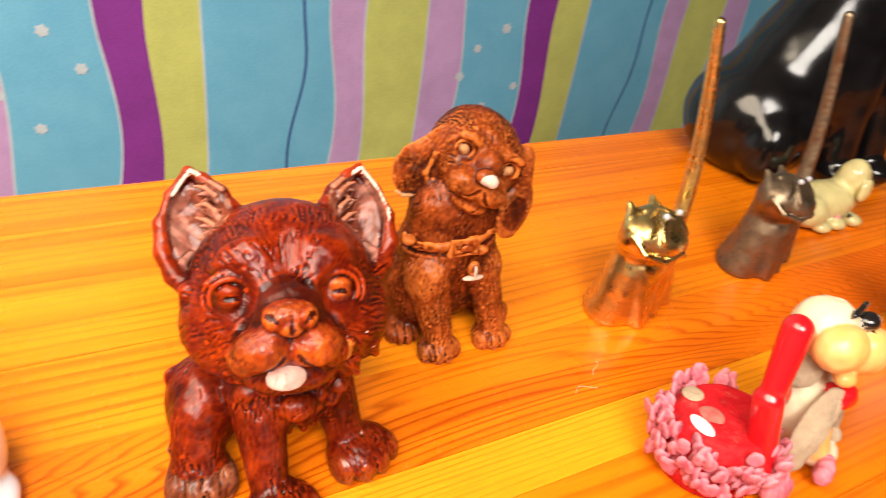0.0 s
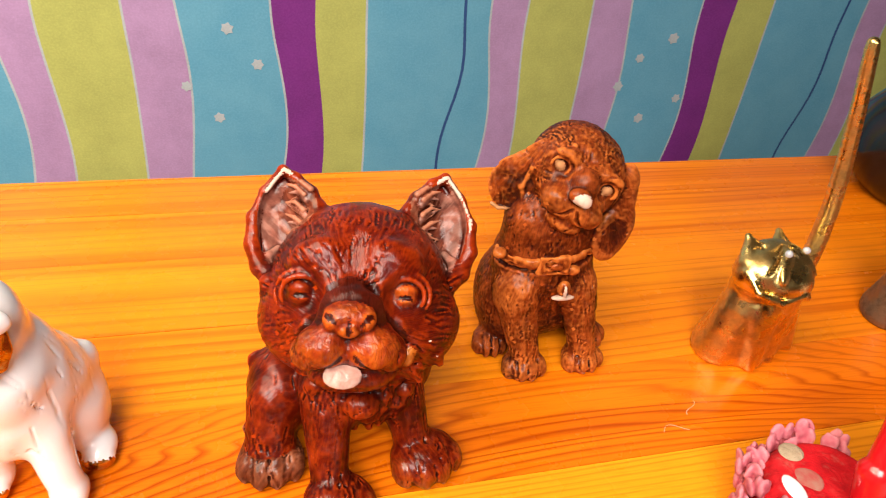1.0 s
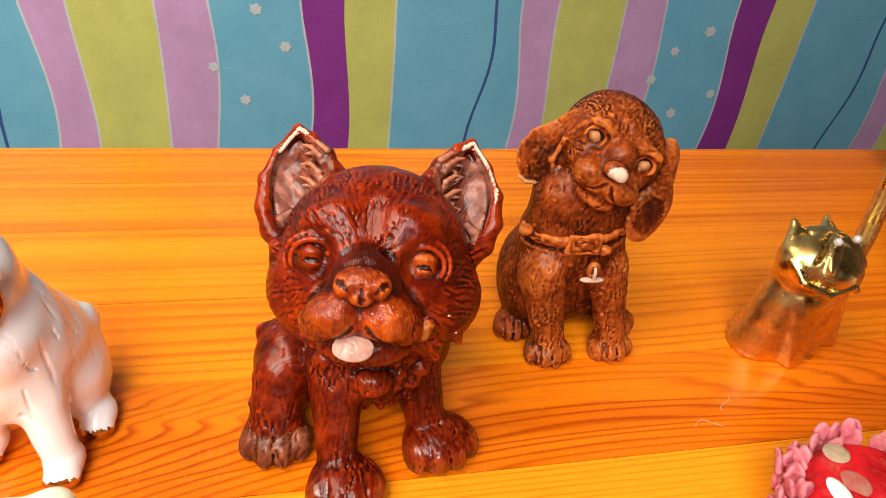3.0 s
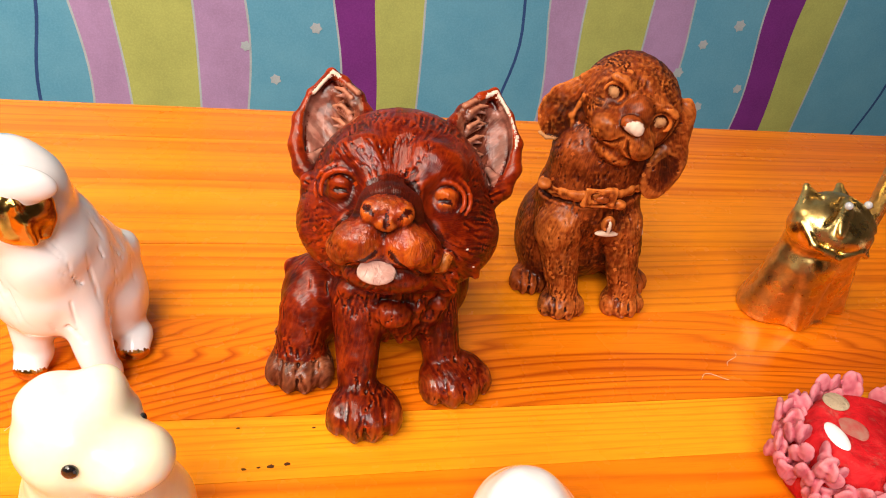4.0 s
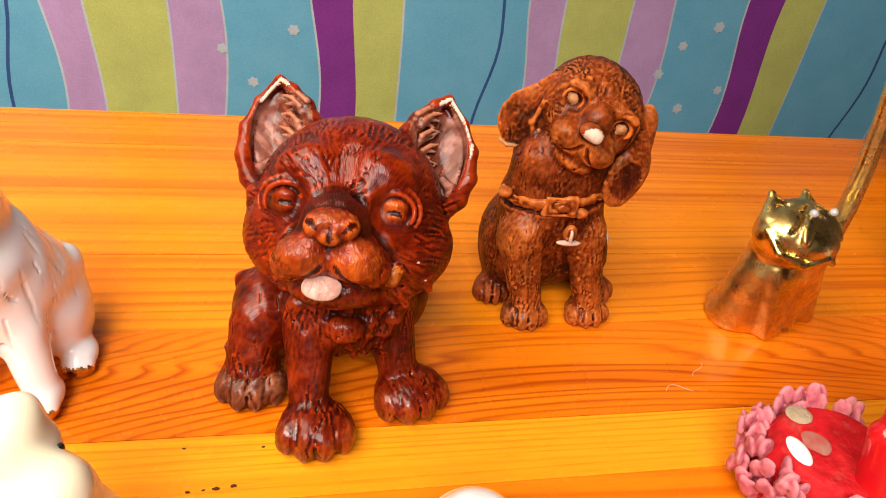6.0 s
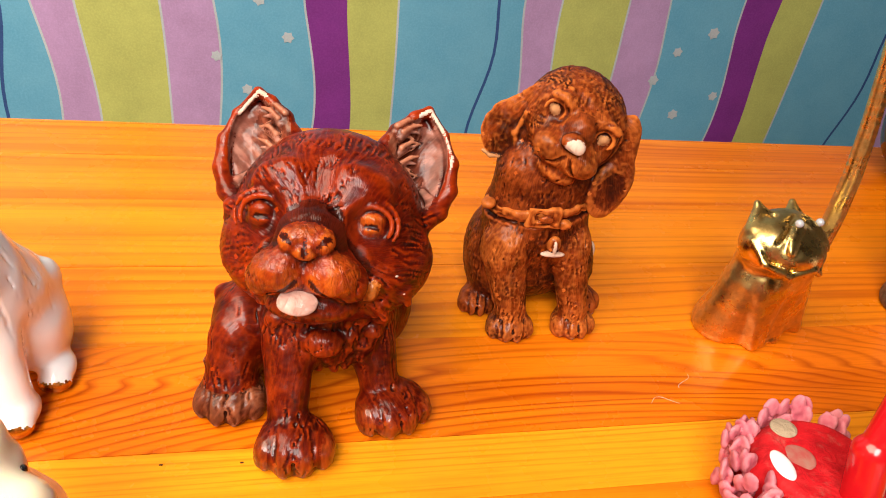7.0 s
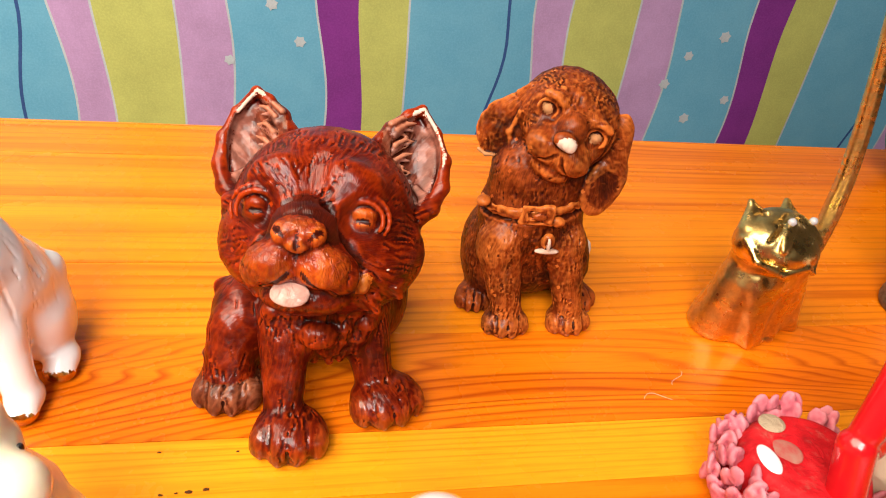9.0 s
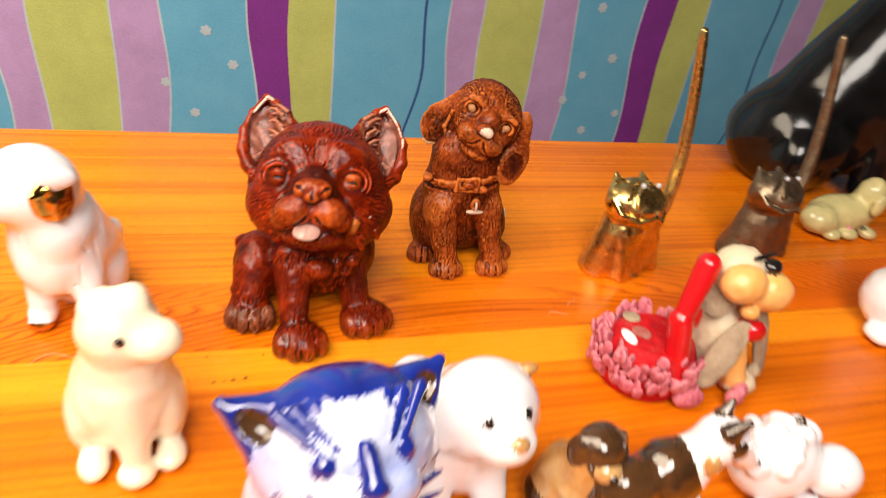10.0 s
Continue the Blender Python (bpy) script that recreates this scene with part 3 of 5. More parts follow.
def paw(s, rng, c, wide, long, high, ahead, mat, toe):
    """A broad paw: a pad, four knuckled toes and claw tips."""
    ahead = unit((*ahead, 0))
    side, up = np.array((-ahead[1], ahead[0], 0)), np.array((0, 0, 1.0))
    c = np.array(c, dtype=float)
    s.ball(c + up * high * 0.42, (wide * 0.92, long * 0.92, high * 0.6), mat, 0.25, (side, ahead, up))
    for i in range(4):
        w = (i - 1.5) / 1.5
        p = c + side * w * wide * 0.68 + ahead * long * (0.55 - 0.3 * w * w)
        s.ball(p + up * high * 0.34, (wide * 0.3, long * 0.46, high * 0.46), toe, 0.14, (side, ahead, up))
        s.ball(p + ahead * long * 0.39 + up * high * 0.2, (wide * 0.06, long * 0.06, high * 0.1), STAIN_CLAW, 0.1, (side, ahead, up))
    for i in range(3):
        w = (i - 1.0) / 1.5
        p = c + side * w * wide * 0.68 + ahead * long * 0.55
        s.chain([p - ahead * long * 0.6 + up * high * 0.98, p - ahead * long * 0.05 + up * high * 0.86, p + ahead * long * 0.3 + up * high * 0.55, p + ahead * long * 0.4 + up * 0.1], 0.012, 0.025, toe, 0.1, True)


def big_puppy():
    s = Clay((-4.9, -5.0, -0.15), (4.6, 5.6, 10.2), 0.045)
    rng = random.Random(4)
    P, ax = head_frame((0.0, 0.3, 5.55), (-0.15, -0.83, 0.54), (0.98, -0.2, 0.02))
    right, up, ahead = (np.array(v) for v in ax)
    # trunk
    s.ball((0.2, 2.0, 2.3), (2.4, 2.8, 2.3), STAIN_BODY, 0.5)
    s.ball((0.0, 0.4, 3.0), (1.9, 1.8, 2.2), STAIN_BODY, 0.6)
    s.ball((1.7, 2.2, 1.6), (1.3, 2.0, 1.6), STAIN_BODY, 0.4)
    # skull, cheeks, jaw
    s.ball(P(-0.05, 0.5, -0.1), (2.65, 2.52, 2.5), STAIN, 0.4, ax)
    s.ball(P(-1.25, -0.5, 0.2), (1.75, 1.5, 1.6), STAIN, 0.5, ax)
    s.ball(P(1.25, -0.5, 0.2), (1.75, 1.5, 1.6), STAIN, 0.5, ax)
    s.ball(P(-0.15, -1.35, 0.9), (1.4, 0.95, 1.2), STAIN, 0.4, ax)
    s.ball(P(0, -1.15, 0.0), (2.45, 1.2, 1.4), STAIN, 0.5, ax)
    # brow: a shallow furrow between two swellings
    s.limb(P(-0.15, 2.4, 2.0), P(-0.2, 1.0, 2.55), 0.12, 0.3, STAIN, 0.6, cut=True)
    for side in (-1, 1):
        s.flap(P(0.55 * side - 0.2, 1.75, 1.9), P(1.75 * side - 0.2, 1.2, 1.65), 0.42, 0.34, ax[2], STAIN, 0.4)
    # the muzzle rises from a dark crease
    s.ball(P(-0.22, 0.05, 2.2), (1.05, 0.85, 0.9), STAIN_DEEP, 0.25, ax)
    s.ball(P(-0.22, -0.75, 2.0), (1.5, 0.85, 1.0), STAIN, 0.25, ax)
    for side in (-1, 1):
        e = 1.42 * side - 0.2
        # eye: socket, ball, lids like rings
        s.ball(P(e, 0.42, 2.3), (0.62, 0.55, 0.4), STAIN, 0.25, ax, cut=True)
        s.ball(P(e, 0.4, 1.56), (0.44, 0.42, 0.5), STAIN_LIGHT if side > 0 else STAIN, 0.08, ax)
        s.ball(P(e, 0.58, 1.56), (0.46, 0.3, 0.52), STAIN_LIGHT if side > 0 else STAIN, 0.06, ax)
        for r, h, w in ((0.55, 2.03, 0.05), (0.72, 1.96, 0.045)):
            s.chain([P(e + r * math.cos(q), 0.42 + r * 0.92 * math.sin(q), h - 0.22 * r * abs(math.cos(q))) for q in np.linspace(-0.5, 3.6, 16)], w, w, STAIN, 0.1)
        s.chain([P(e + 0.32 * math.cos(q), 0.28 + 0.12 * math.sin(q), 2.04) for q in np.linspace(0.5, 3.0, 8)], 0.04, 0.05, STAIN_DEEP, 0.04, True)
        # crease from the brow round the muzzle to the corner of the mouth
        s.chain([P(0.5 * side - 0.2, 0.75, 2.45), P(0.85 * side - 0.22, 0.2, 2.42), P(1.2 * side - 0.2, -0.35, 2.25), P(1.58 * side - 0.15, -0.95, 1.95), P(1.66 * side - 0.13, -1.5, 1.85)], 0.13, 0.1, STAIN_DEEP, 0.2, True)
        # upper lips in two lumps each, whisker pits
        s.ball(P(0.62 * side - 0.28, -0.88, 2.65), (0.74, 0.58, 0.62), STAIN_LIGHT, 0.12, ax)
        s.ball(P(1.08 * side - 0.25, -1.1, 2.3), (0.5, 0.5, 0.55), STAIN_LIGHT if side < 0 else STAIN, 0.12, ax)
        s.ball(P(0.45 * side - 0.26, -0.5, 2.8), (0.42, 0.3, 0.4), STAIN_LIGHT, 0.12, ax)
        for a, b in ((0.75, -0.75), (0.95, -0.95), (0.7, -1.05), (1.15, -1.2)):
            s.ball(P(a * side - 0.27, b, 3.25 - 0.55 * a), (0.05, 0.05, 0.1), STAIN_DEEP, 0.04, ax, cut=True)
        s.chain([P(-0.27, -1.0, 3.2), P(0.45 * side - 0.27, -1.42, 3.0), P(0.9 * side - 0.25, -1.55, 2.5), P(1.3 * side - 0.2, -1.45, 2.0)], 0.08, 0.06, STAIN_DEEP, 0.1, True)
        # corner of the mouth: a rubbed crescent
        s.flap(P(1.58 * side - 0.12, -0.95, 1.55), P(1.48 * side - 0.14, -1.6, 1.6), 0.2 if side > 0 else 0.1, 0.26, ax[2], RUBBED if side > 0 else STAIN_LIGHT, 0.2)
    # nose: pad with wings, nostrils and a cleft
    s.ball(P(-0.27, -0.02, 2.95), (0.66, 0.42, 0.5), STAIN_LIGHT, 0.1, ax)
    for side in (-1, 1):
        s.ball(P(0.4 * side - 0.27, -0.08, 3.1), (0.3, 0.3, 0.32), STAIN_LIGHT, 0.08, ax)
        s.chain([P(0.66 * side - 0.27, 0.08, 3.3), P(0.4 * side - 0.27, -0.05, 3.5), P(0.3 * side - 0.27, -0.22, 3.45)], 0.09, 0.06, STAIN_DEEP, 0.06, True)
    s.ball(P(-0.27, -0.3, 3.2), (0.34, 0.26, 0.26), STAIN_LIGHT, 0.08, ax)
    s.chain([P(-0.27, 0.0, 3.5), P(-0.27, -0.5, 3.45), P(-0.27, -0.95, 3.25)], 0.045, 0.07, STAIN_DEEP, 0.08, True)
    # open mouth and lower lip
    s.flap(P(-0.85, -1.6, 2.6), P(0.35, -1.62, 2.6), 0.14, 0.4, ax[2], STAIN_DEEP, 0.1, cut=True)
    s.ball(P(-0.2, -1.85, 1.6), (1.2, 0.5, 0.85), STAIN, 0.3, ax)
    # pointed ears: a cupped leaf with a raised rim and locks of hair on its inner half
    for side in (-1, 1):
        rim = [P(a * side, b, c) for a, b, c in ((2.62, 0.55, 0.1), (3.05, 0.95, -0.15), (3.3, 1.6, -0.35), (3.32, 2.4, -0.5), (3.0, 3.2, -0.6), (2.5, 3.9, -0.65), (2.1, 3.65, -0.6), (1.65, 3.2, -0.5), (1.4, 2.75, -0.35), (1.45, 2.2, -0.1))]
        s.flap(P(2.25 * side, 0.4, -0.6), P(2.5 * side, 3.75, -0.95), 1.02, 0.36, np.array(ax[2]) + np.array(ax[0]) * 0.1 * side, STAIN, 0.3)
        s.chain(rim[:6], 0.3, 0.12, STAIN, 0.15)
        s.chain(rim[5:], 0.12, 0.3, STAIN, 0.15)
        s.flap(P(2.3 * side, 0.75, -0.2), P(2.45 * side, 3.65, -0.5), 0.78, 0.36, np.array(ax[2]) + np.array(ax[0]) * 0.1 * side, STAIN_PINK, 0.1, cut=True)
        s.paint(P(1.95 * side, 2.4, -0.5), (0.62, 1.1, 1.3), STAIN_EAR)
        for i in range(15):
            b = 1.15 + 0.155 * i
            a = 1.72 + 0.1 * math.sin(i * 2.1)
            s.chain([P(a * side, b, -0.3), P((a + 0.28) * side, b + 0.22, -0.42), P((a + 0.55) * side, b + 0.24 + 0.1 * math.sin(i), -0.52)], 0.1, 0.035, STAIN_EAR if i % 3 else STAIN_PINK, 0.04)
        s.chain([P(2.75 * side, 0.75, 0.05), P(2.85 * side, 1.2, -0.3), P(2.55 * side, 1.5, -0.5)], 0.2, 0.1, STAIN_PINK, 0.12)
        # chipped rim
        for i, (lo, hi) in enumerate((((1, 5), (4, 7)) if side > 0 else ((4, 8),))):
            s.chain([np.array(q) + ahead * 0.13 + right * 0.05 for q in rim[lo:hi]], 0.06, 0.05, CHIP, 0.04)
    s.ball(P(3.3, 2.35, -0.42), (0.1, 0.34, 0.17), CHIP, 0.05, ax)
    # locks along the cheeks and under the jaw
    for side in (-1, 1):
        for a, b, c, n in ((2.75, 0.3, 0.2, 4), (2.7, -0.45, 0.35, 5), (2.3, -1.05, 0.5, 5), (1.75, -1.5, 0.7, 5)):
            for i in range(n):
                p = P((a + rng.uniform(-0.2, 0.12)) * side, b + rng.uniform(-0.3, 0.3), c + rng.uniform(-0.4, 0.5))
                tip = p + right * side * rng.uniform(-0.02, 0.12) - up * rng.uniform(0.25, 0.4) - ahead * 0.1
                s.limb(p - right * side * 0.16, tip - right * side * 0.12, 0.27, 0.12, STAIN, 0.16)
    # ruff and chest locks, one broad glossy tuft in the middle
    for row, (z, y, n) in enumerate(((3.5, -1.2, 7), (3.05, -1.35, 6), (2.6, -1.3, 5), (2.15, -1.15, 4))):
        for i in range(n):
            x = (i - (n - 1) / 2) * 0.5 - 0.1 + rng.uniform(-0.1, 0.1)
            s.limb((x, y + 0.15 * abs(x), z), (x + rng.uniform(-0.12, 0.12), y - 0.1 + 0.2 * abs(x), z - 0.5), 0.3, 0.13, STAIN_BODY, 0.14)
    s.flap((-0.75, -1.6, 3.15), (0.35, -1.65, 3.05), 0.42, 0.3, (0, -0.8, 0.6), STAIN_BODY, 0.15)
    # front legs and paws
    s.limb((-1.15, -0.7, 2.9), (-1.2, -2.2, 1.05), 0.85, 0.58, STAIN_BODY, 0.3)
    paw(s, rng, (-1.0, -3.0, 0), 1.2, 1.05, 1.2, (-0.05, -1), STAIN_BODY, STAIN_TOE)
    s.limb((1.25, -0.1, 2.7), (1.55, -1.1, 1.1), 0.85, 0.62, STAIN_BODY, 0.3)
    paw(s, rng, (1.95, -1.75, 0), 1.24, 1.1, 1.15, (0.22, -1), STAIN_BODY, STAIN_TOE)
    # hind leg folded beside the chest; short tail
    s.ball((-2.45, 0.7, 1.7), (1.1, 1.45, 1.65), STAIN_BODY, 0.3)
    s.ball((-2.85, -0.1, 2.25), (0.6, 0.55, 0.62), STAIN_BODY, 0.2)
    s.chain([(-3.3, -0.4, 1.95), (-2.9, -0.72, 1.8), (-2.45, -0.5, 1.95)], 0.05, 0.05, STAIN_DEEP, 0.1, True)
    s.limb((-2.85, -0.15, 1.9), (-2.9, -0.7, 0.9), 0.72, 0.8, STAIN_BODY, 0.25)
    s.chain([(-3.6, -0.45, 1.35), (-2.95, -0.95, 1.25), (-2.3, -0.6, 1.3)], 0.14, 0.14, STAIN_DUSTY, 0.12)
    paw(s, rng, (-2.9, -1.0, 0), 1.12, 1.05, 1.1, (-0.12, -1), STAIN_DUSTY, STAIN_DUSTY)
    s.flap((-2.3, 1.0, 2.35), (-3.45, 1.25, 2.75), 0.42, 0.16, (0, -1, 0.5), STAIN_BODY, 0.15)
    # tooled coat
    eyes = [P(1.42 * q - 0.2, 0.42, 2.0) for q in (-1, 1)]
    nose = P(-0.25, -0.6, 2.6)
    bare = lambda p: min(np.linalg.norm(p - e) for e in eyes) > 0.85 and np.linalg.norm(p - nose) > 1.25 and np.dot(p - P(0, 2.4, -0.2), up) < 0.35
    s.hairs(rng, P(0, 0.2, 0), 3.6, 1500, lambda p: p - np.array(P(-0.25, 0.2, 2.6)), 0.5, 0.02, bare)
    s.hairs(rng, (0, 0.5, 2.4), 4.0, 900, lambda p: (0.1, -0.3, -1), 0.5, 0.025, lambda p: p[2] < 3.6)
    for c in ((-1.0, -2.9, 0.4), (1.95, -1.7, 0.4), (-2.9, -0.9, 0.4)):
        s.hairs(rng, c, 1.6, 120, lambda p: (0, -1, -0.5), 0.36, 0.022)
    s.rough(0.7, 0.02).rough(0.3, 0.016).rough(0.14, 0.008)
    ob = place("puppy_figurine", s, (0.08, 0.245), "glossy red-brown plaster puppy with big chipped ears", "figurine")
    tongue = Clay((-2.4, -4.6, 3.5), (1.0, -1.0, 7.4), 0.04)
    tongue.flap(P(-0.4, -1.3, 2.6), P(-0.42, -1.98, 2.85), 0.52, 0.12, np.array(ax[2]) + np.array(ax[1]) * 0.4, TONGUE, 0.04)
    tongue.limb(P(-0.4, -1.3, 2.95), P(-0.42, -1.85, 3.05), 0.05, 0.04, TONGUE, 0.08, cut=True)
    tongue.rough(0.2, 0.02)
    piece("tongue", tongue, ob, "chipped pinkish white tongue")
    # flakes of bare plaster
    for at, r in ((P(-1.62, 2.05, 1.0), 0.1), (P(2.2, -0.95, 1.7), 0.05), (P(1.95, -1.45, 1.5), 0.06), (P(2.25, -1.35, 1.2), 0.05)):
        way = unit(np.array(at) - np.array(P(0, 0, 0)))
        hit, n = s.find(P(0, 0, 0), [way], 3.8)
        bead("chip", ob, hit[0] - way * r * 0.6, (r, r * 0.8, r * 0.7), CHIP, "white chip in the stain")
    return ob


def small_puppy():
    s = Clay((-4.2, -3.2, -0.15), (3.6, 4.2, 10.6), 0.045)
    P, ax = head_frame((0.15, 0.95, 7.95), (-0.33, -0.93, 0.12), (0.85, -0.37, -0.37))
    right, up, ahead = (np.array(v) for v in ax)
    rng = random.Random(8)
    # trunk: pear-shaped, leaning
    s.ball((-0.35, 1.7, 2.1), (2.35, 2.1, 2.15), TAN_DARK, 0.4)
    s.ball((-0.6, 0.9, 4.0), (1.95, 1.7, 2.3), TAN_DARK, 0.5)
    s.ball((-0.5, 0.9, 5.7), (1.85, 1.5, 1.5), TAN_DARK, 0.4)
    s.ball((-1.85, 1.3, 1.7), (0.95, 1.5, 1.7), TAN_DARK, 0.3)
    s.ball((1.35, 1.4, 1.5), (0.95, 1.5, 1.55), TAN_DARK, 0.3)
    # head
    s.ball(P(0, -0.35, 0), (1.78, 1.56, 1.55), TAN, 0.3, ax)
    s.ball(P(0, -0.2, -0.6), (1.7, 1.5, 1.3), TAN_DARK, 0.3, ax)
    s.ball(P(0.1, -0.95, 0.95), (1.2, 0.85, 1.1), TAN, 0.3, ax)
    s.ball(P(0.05, -0.2, 1.5), (0.5, 0.6, 0.5), TAN_DARK, 0.25, ax)
    for side in (-1, 1):
        e = 0.92 * side - 0.02
        s.ball(P(e * 0.95, 0.4, 1.25), (0.45, 0.2, 0.2), TAN, 0.3, ax)
        s.ball(P(e, -0.05, 1.42), (0.36, 0.32, 0.2), TAN_DARK, 0.2, ax, cut=True)
        s.ball(P(e, -0.05, 1.1), (0.22, 0.21, 0.22), TAN_PALE, 0.04, ax)
        s.chain([P(e + 0.34 * math.cos(q), -0.04 + 0.32 * math.sin(q), 1.3) for q in np.linspace(-0.6, 3.7, 12)], 0.045, 0.045, TAN, 0.08)
        s.ball(P(0.5 * side + 0.1, -1.0, 1.62), (0.66, 0.5, 0.5), TAN, 0.14, ax)
        s.chain([P(0.12, -0.8, 2.15), P(0.3 * side + 0.15, -1.3, 2.0), P(0.85 * side + 0.1, -1.42, 1.6), P(1.2 * side + 0.05, -1.25, 1.1)], 0.05, 0.06, TAN_DARK, 0.06, True)
        s.ball(P(0.28 * side + 0.02, -0.35, 2.35), (0.12, 0.1, 0.12), TAN_DARK, 0.04, ax, cut=True)
    s.ball(P(0.02, -0.42, 2.05), (0.42, 0.3, 0.28), TAN_DARK, 0.07, ax)
    s.paint(P(0.14, -0.45, 2.35), (0.36, 0.36, 0.3), CHIP)
    s.flap(P(-0.1, -0.3, 2.28), P(0.38, -0.5, 2.3), 0.22, 0.1, ax[2], CHIP, 0.03)
    s.ball(P(0.25, -1.75, 1.2), (0.7, 0.35, 0.6), TAN, 0.15, ax)
    # ear held out: broad, square-ended, with a folded edge
    face = ahead + right * -0.25
    s.flap(P(-0.9, 0.45, 0.5), P(-1.75, -2.3, 0.1), 0.9, 0.26, face, TAN, 0.15)
    s.flap(P(-1.75, -0.6, 0.25), P(-1.85, -2.8, 0.15), 0.82, 0.2, face, TAN, 0.1)
    s.chain([P(-2.05, -2.8, 0.28), P(-1.75, -2.82, 0.32), P(-1.4, -2.62, 0.38), P(-1.1, -2.1, 0.5)], 0.06, 0.05, TAN_PALE, 0.08)
    s.chain([P(-0.85, 0.7, 0.95), P(-1.3, 0.05, 0.85), P(-1.55, -0.8, 0.65), P(-1.5, -1.6, 0.55), P(-1.15, -2.1, 0.55)], 0.08, 0.06, TAN, 0.14)
    # ear hanging down beside the jaw, curled like a spoon
    face = ahead + right * 0.3
    s.flap(P(1.55, 0.9, -0.1), P(2.3, -1.5, 0.35), 0.55, 0.3, face, TAN, 0.15)
    s.flap(P(2.2, -0.3, 0.2), P(2.35, -2.6, 0.75), 0.72, 0.28, face, TAN, 0.12)
    s.flap(P(2.3, -0.9, 0.62), P(2.4, -2.3, 1.0), 0.48, 0.16, face, TAN_DARK, 0.16, cut=True)
    s.chain([P(1.45, 0.4, 0.7), P(1.6, -0.4, 0.85), P(1.42, -1.2, 0.95)], 0.09, 0.09, TAN_DARK, 0.08, True)
    # collar with buckle and a stub at its end, broken medal
    ring = [(-0.62 + 1.88 * math.cos(q), 0.87 + 1.52 * math.sin(q), 4.72 + 0.12 * math.cos(q + 1) - 0.2 * math.sin(q - 1.5)) for q in np.linspace(3.1, 6.6, 16)]
    s.chain([(x, y, z - 0.28) for x, y, z in ring], 0.09, 0.09, TAN_DARK, 0.1, True)
    band = Clay((-3.6, -1.8, 3.2), (2.4, 3.0, 6.2), 0.045)
    for h in (0.0, 0.12):
        band.chain([(x, y, z + h + 0.04 * math.sin(3 * n)) for n, (x, y, z) in enumerate(ring)], 0.09, 0.09, TAN, 0.1)
    for x0, x1, z0, z1 in ((-1.55, -0.55, 4.68, 5.28),):
        for h in (0, 0.14):
            band.chain([(x0 + h, -0.95, z0 + h), (x0 + h * 0.5, -0.9, z1 - h * 0.6), (x1 - h, -0.98, z1 - h * 0.8), (x1 - h * 0.5, -1.02, z0 + h), (x0 + h, -0.95, z0 + h)], 0.09, 0.09, TAN, 0.05)
    band.flap((-1.25, -1.0, 4.98), (-0.7, -1.04, 4.95), 0.16, 0.12, (0, -1, 0.2), TAN_DARK, 0.04)
    band.ball((-2.6, 0.35, 4.72), (0.28, 0.3, 0.22), TAN, 0.1)
    band.ball((-0.25, -1.0, 4.75), (0.24, 0.18, 0.2), TAN, 0.08)
    medal = Clay((-1.2, -1.6, 3.2), (0.3, -0.3, 4.8), 0.04)
    medal.flap((-0.92, -1.08, 3.58), (-0.02, -1.12, 3.58), 0.1, 0.16, (0, -1, 0.2), CHIP, 0.03)
    medal.ball((-0.45, -0.98, 3.9), (0.25, 0.2, 0.34), TAN, 0.08)
    medal.flap((-0.48, -1.15, 4.15), (-0.46, -1.2, 3.65), 0.07, 0.08, (0, -1, 0.2), CHIP, 0.03)
    # fore legs and paws
    s.ball((-1.75, 0.0, 3.1), (0.95, 1.0, 1.15), TAN, 0.2)
    s.limb((-1.85, -0.25, 2.9), (-1.45, -0.95, 0.9), 0.78, 0.58, TAN, 0.15)
    paw(s, rng, (-1.43, -1.05, 0), 0.92, 0.78, 0.85, (-0.05, -1), TAN, TAN)
    s.ball((0.5, -0.05, 3.2), (0.85, 0.95, 1.1), TAN, 0.2)
    s.limb((0.55, -0.3, 3.1), (0.98, -0.9, 0.9), 0.66, 0.56, TAN, 0.15)
    paw(s, rng, (1.03, -1.0, 0), 0.9, 0.75, 0.85, (0.12, -1), TAN, TAN)
    s.chain([(-1.0, -0.95, 3.3), (-0.65, -0.75, 2.2), (-0.4, -0.7, 1.1)], 0.2, 0.3, TAN_DARK, 0.25, True)
    # hind feet
    paw(s, rng, (-2.35, 0.45, 0), 0.72, 0.85, 0.75, (-0.2, -1), TAN_DARK, TAN_DARK)
    paw(s, rng, (1.85, 0.45, 0), 0.72, 0.9, 0.8, (0.2, -1), TAN_DARK, TAN_DARK)
    # tooled coat
    front = lambda p: np.linalg.norm(p - P(0.05, -0.6, 1.7)) > 1.0 and min(np.linalg.norm(p - P(0.92 * q, -0.05, 1.2)) for q in (-1, 1)) > 0.5
    s.hairs(rng, P(0, -0.3, 0), 3.4, 900, lambda p: p - np.array(P(0, -0.2, 2.0)), 0.5, 0.011, front)
    s.hairs(rng, (-0.6, 0.9, 3.4), 3.6, 1300, lambda p: (0.1, -0.2, -1), 0.34, 0.013)
    for c in ((-1.5, -0.9, 0.8), (1.0, -0.9, 0.8)):
        s.hairs(rng, c, 1.4, 240, lambda p: (0, -0.6, -1), 0.28, 0.013)
    s.rough(0.6, 0.02).rough(0.24, 0.018).rough(0.12, 0.012)
    band.rough(0.5, 0.06).rough(0.2, 0.03)
    ob = place("puppy_figurine", s, (0.162, 0.275), "small matt tan plaster puppy with tilted head and collar", "figurine")
    piece("collar", band, ob, "moulded collar with a buckle")
    piece("medal", medal, ob, "broken medal with a white chip")
    hit, n = s.find((0.5, 1.2, 1.9), [(0.99, 0.1, 0.0)], 3.0)
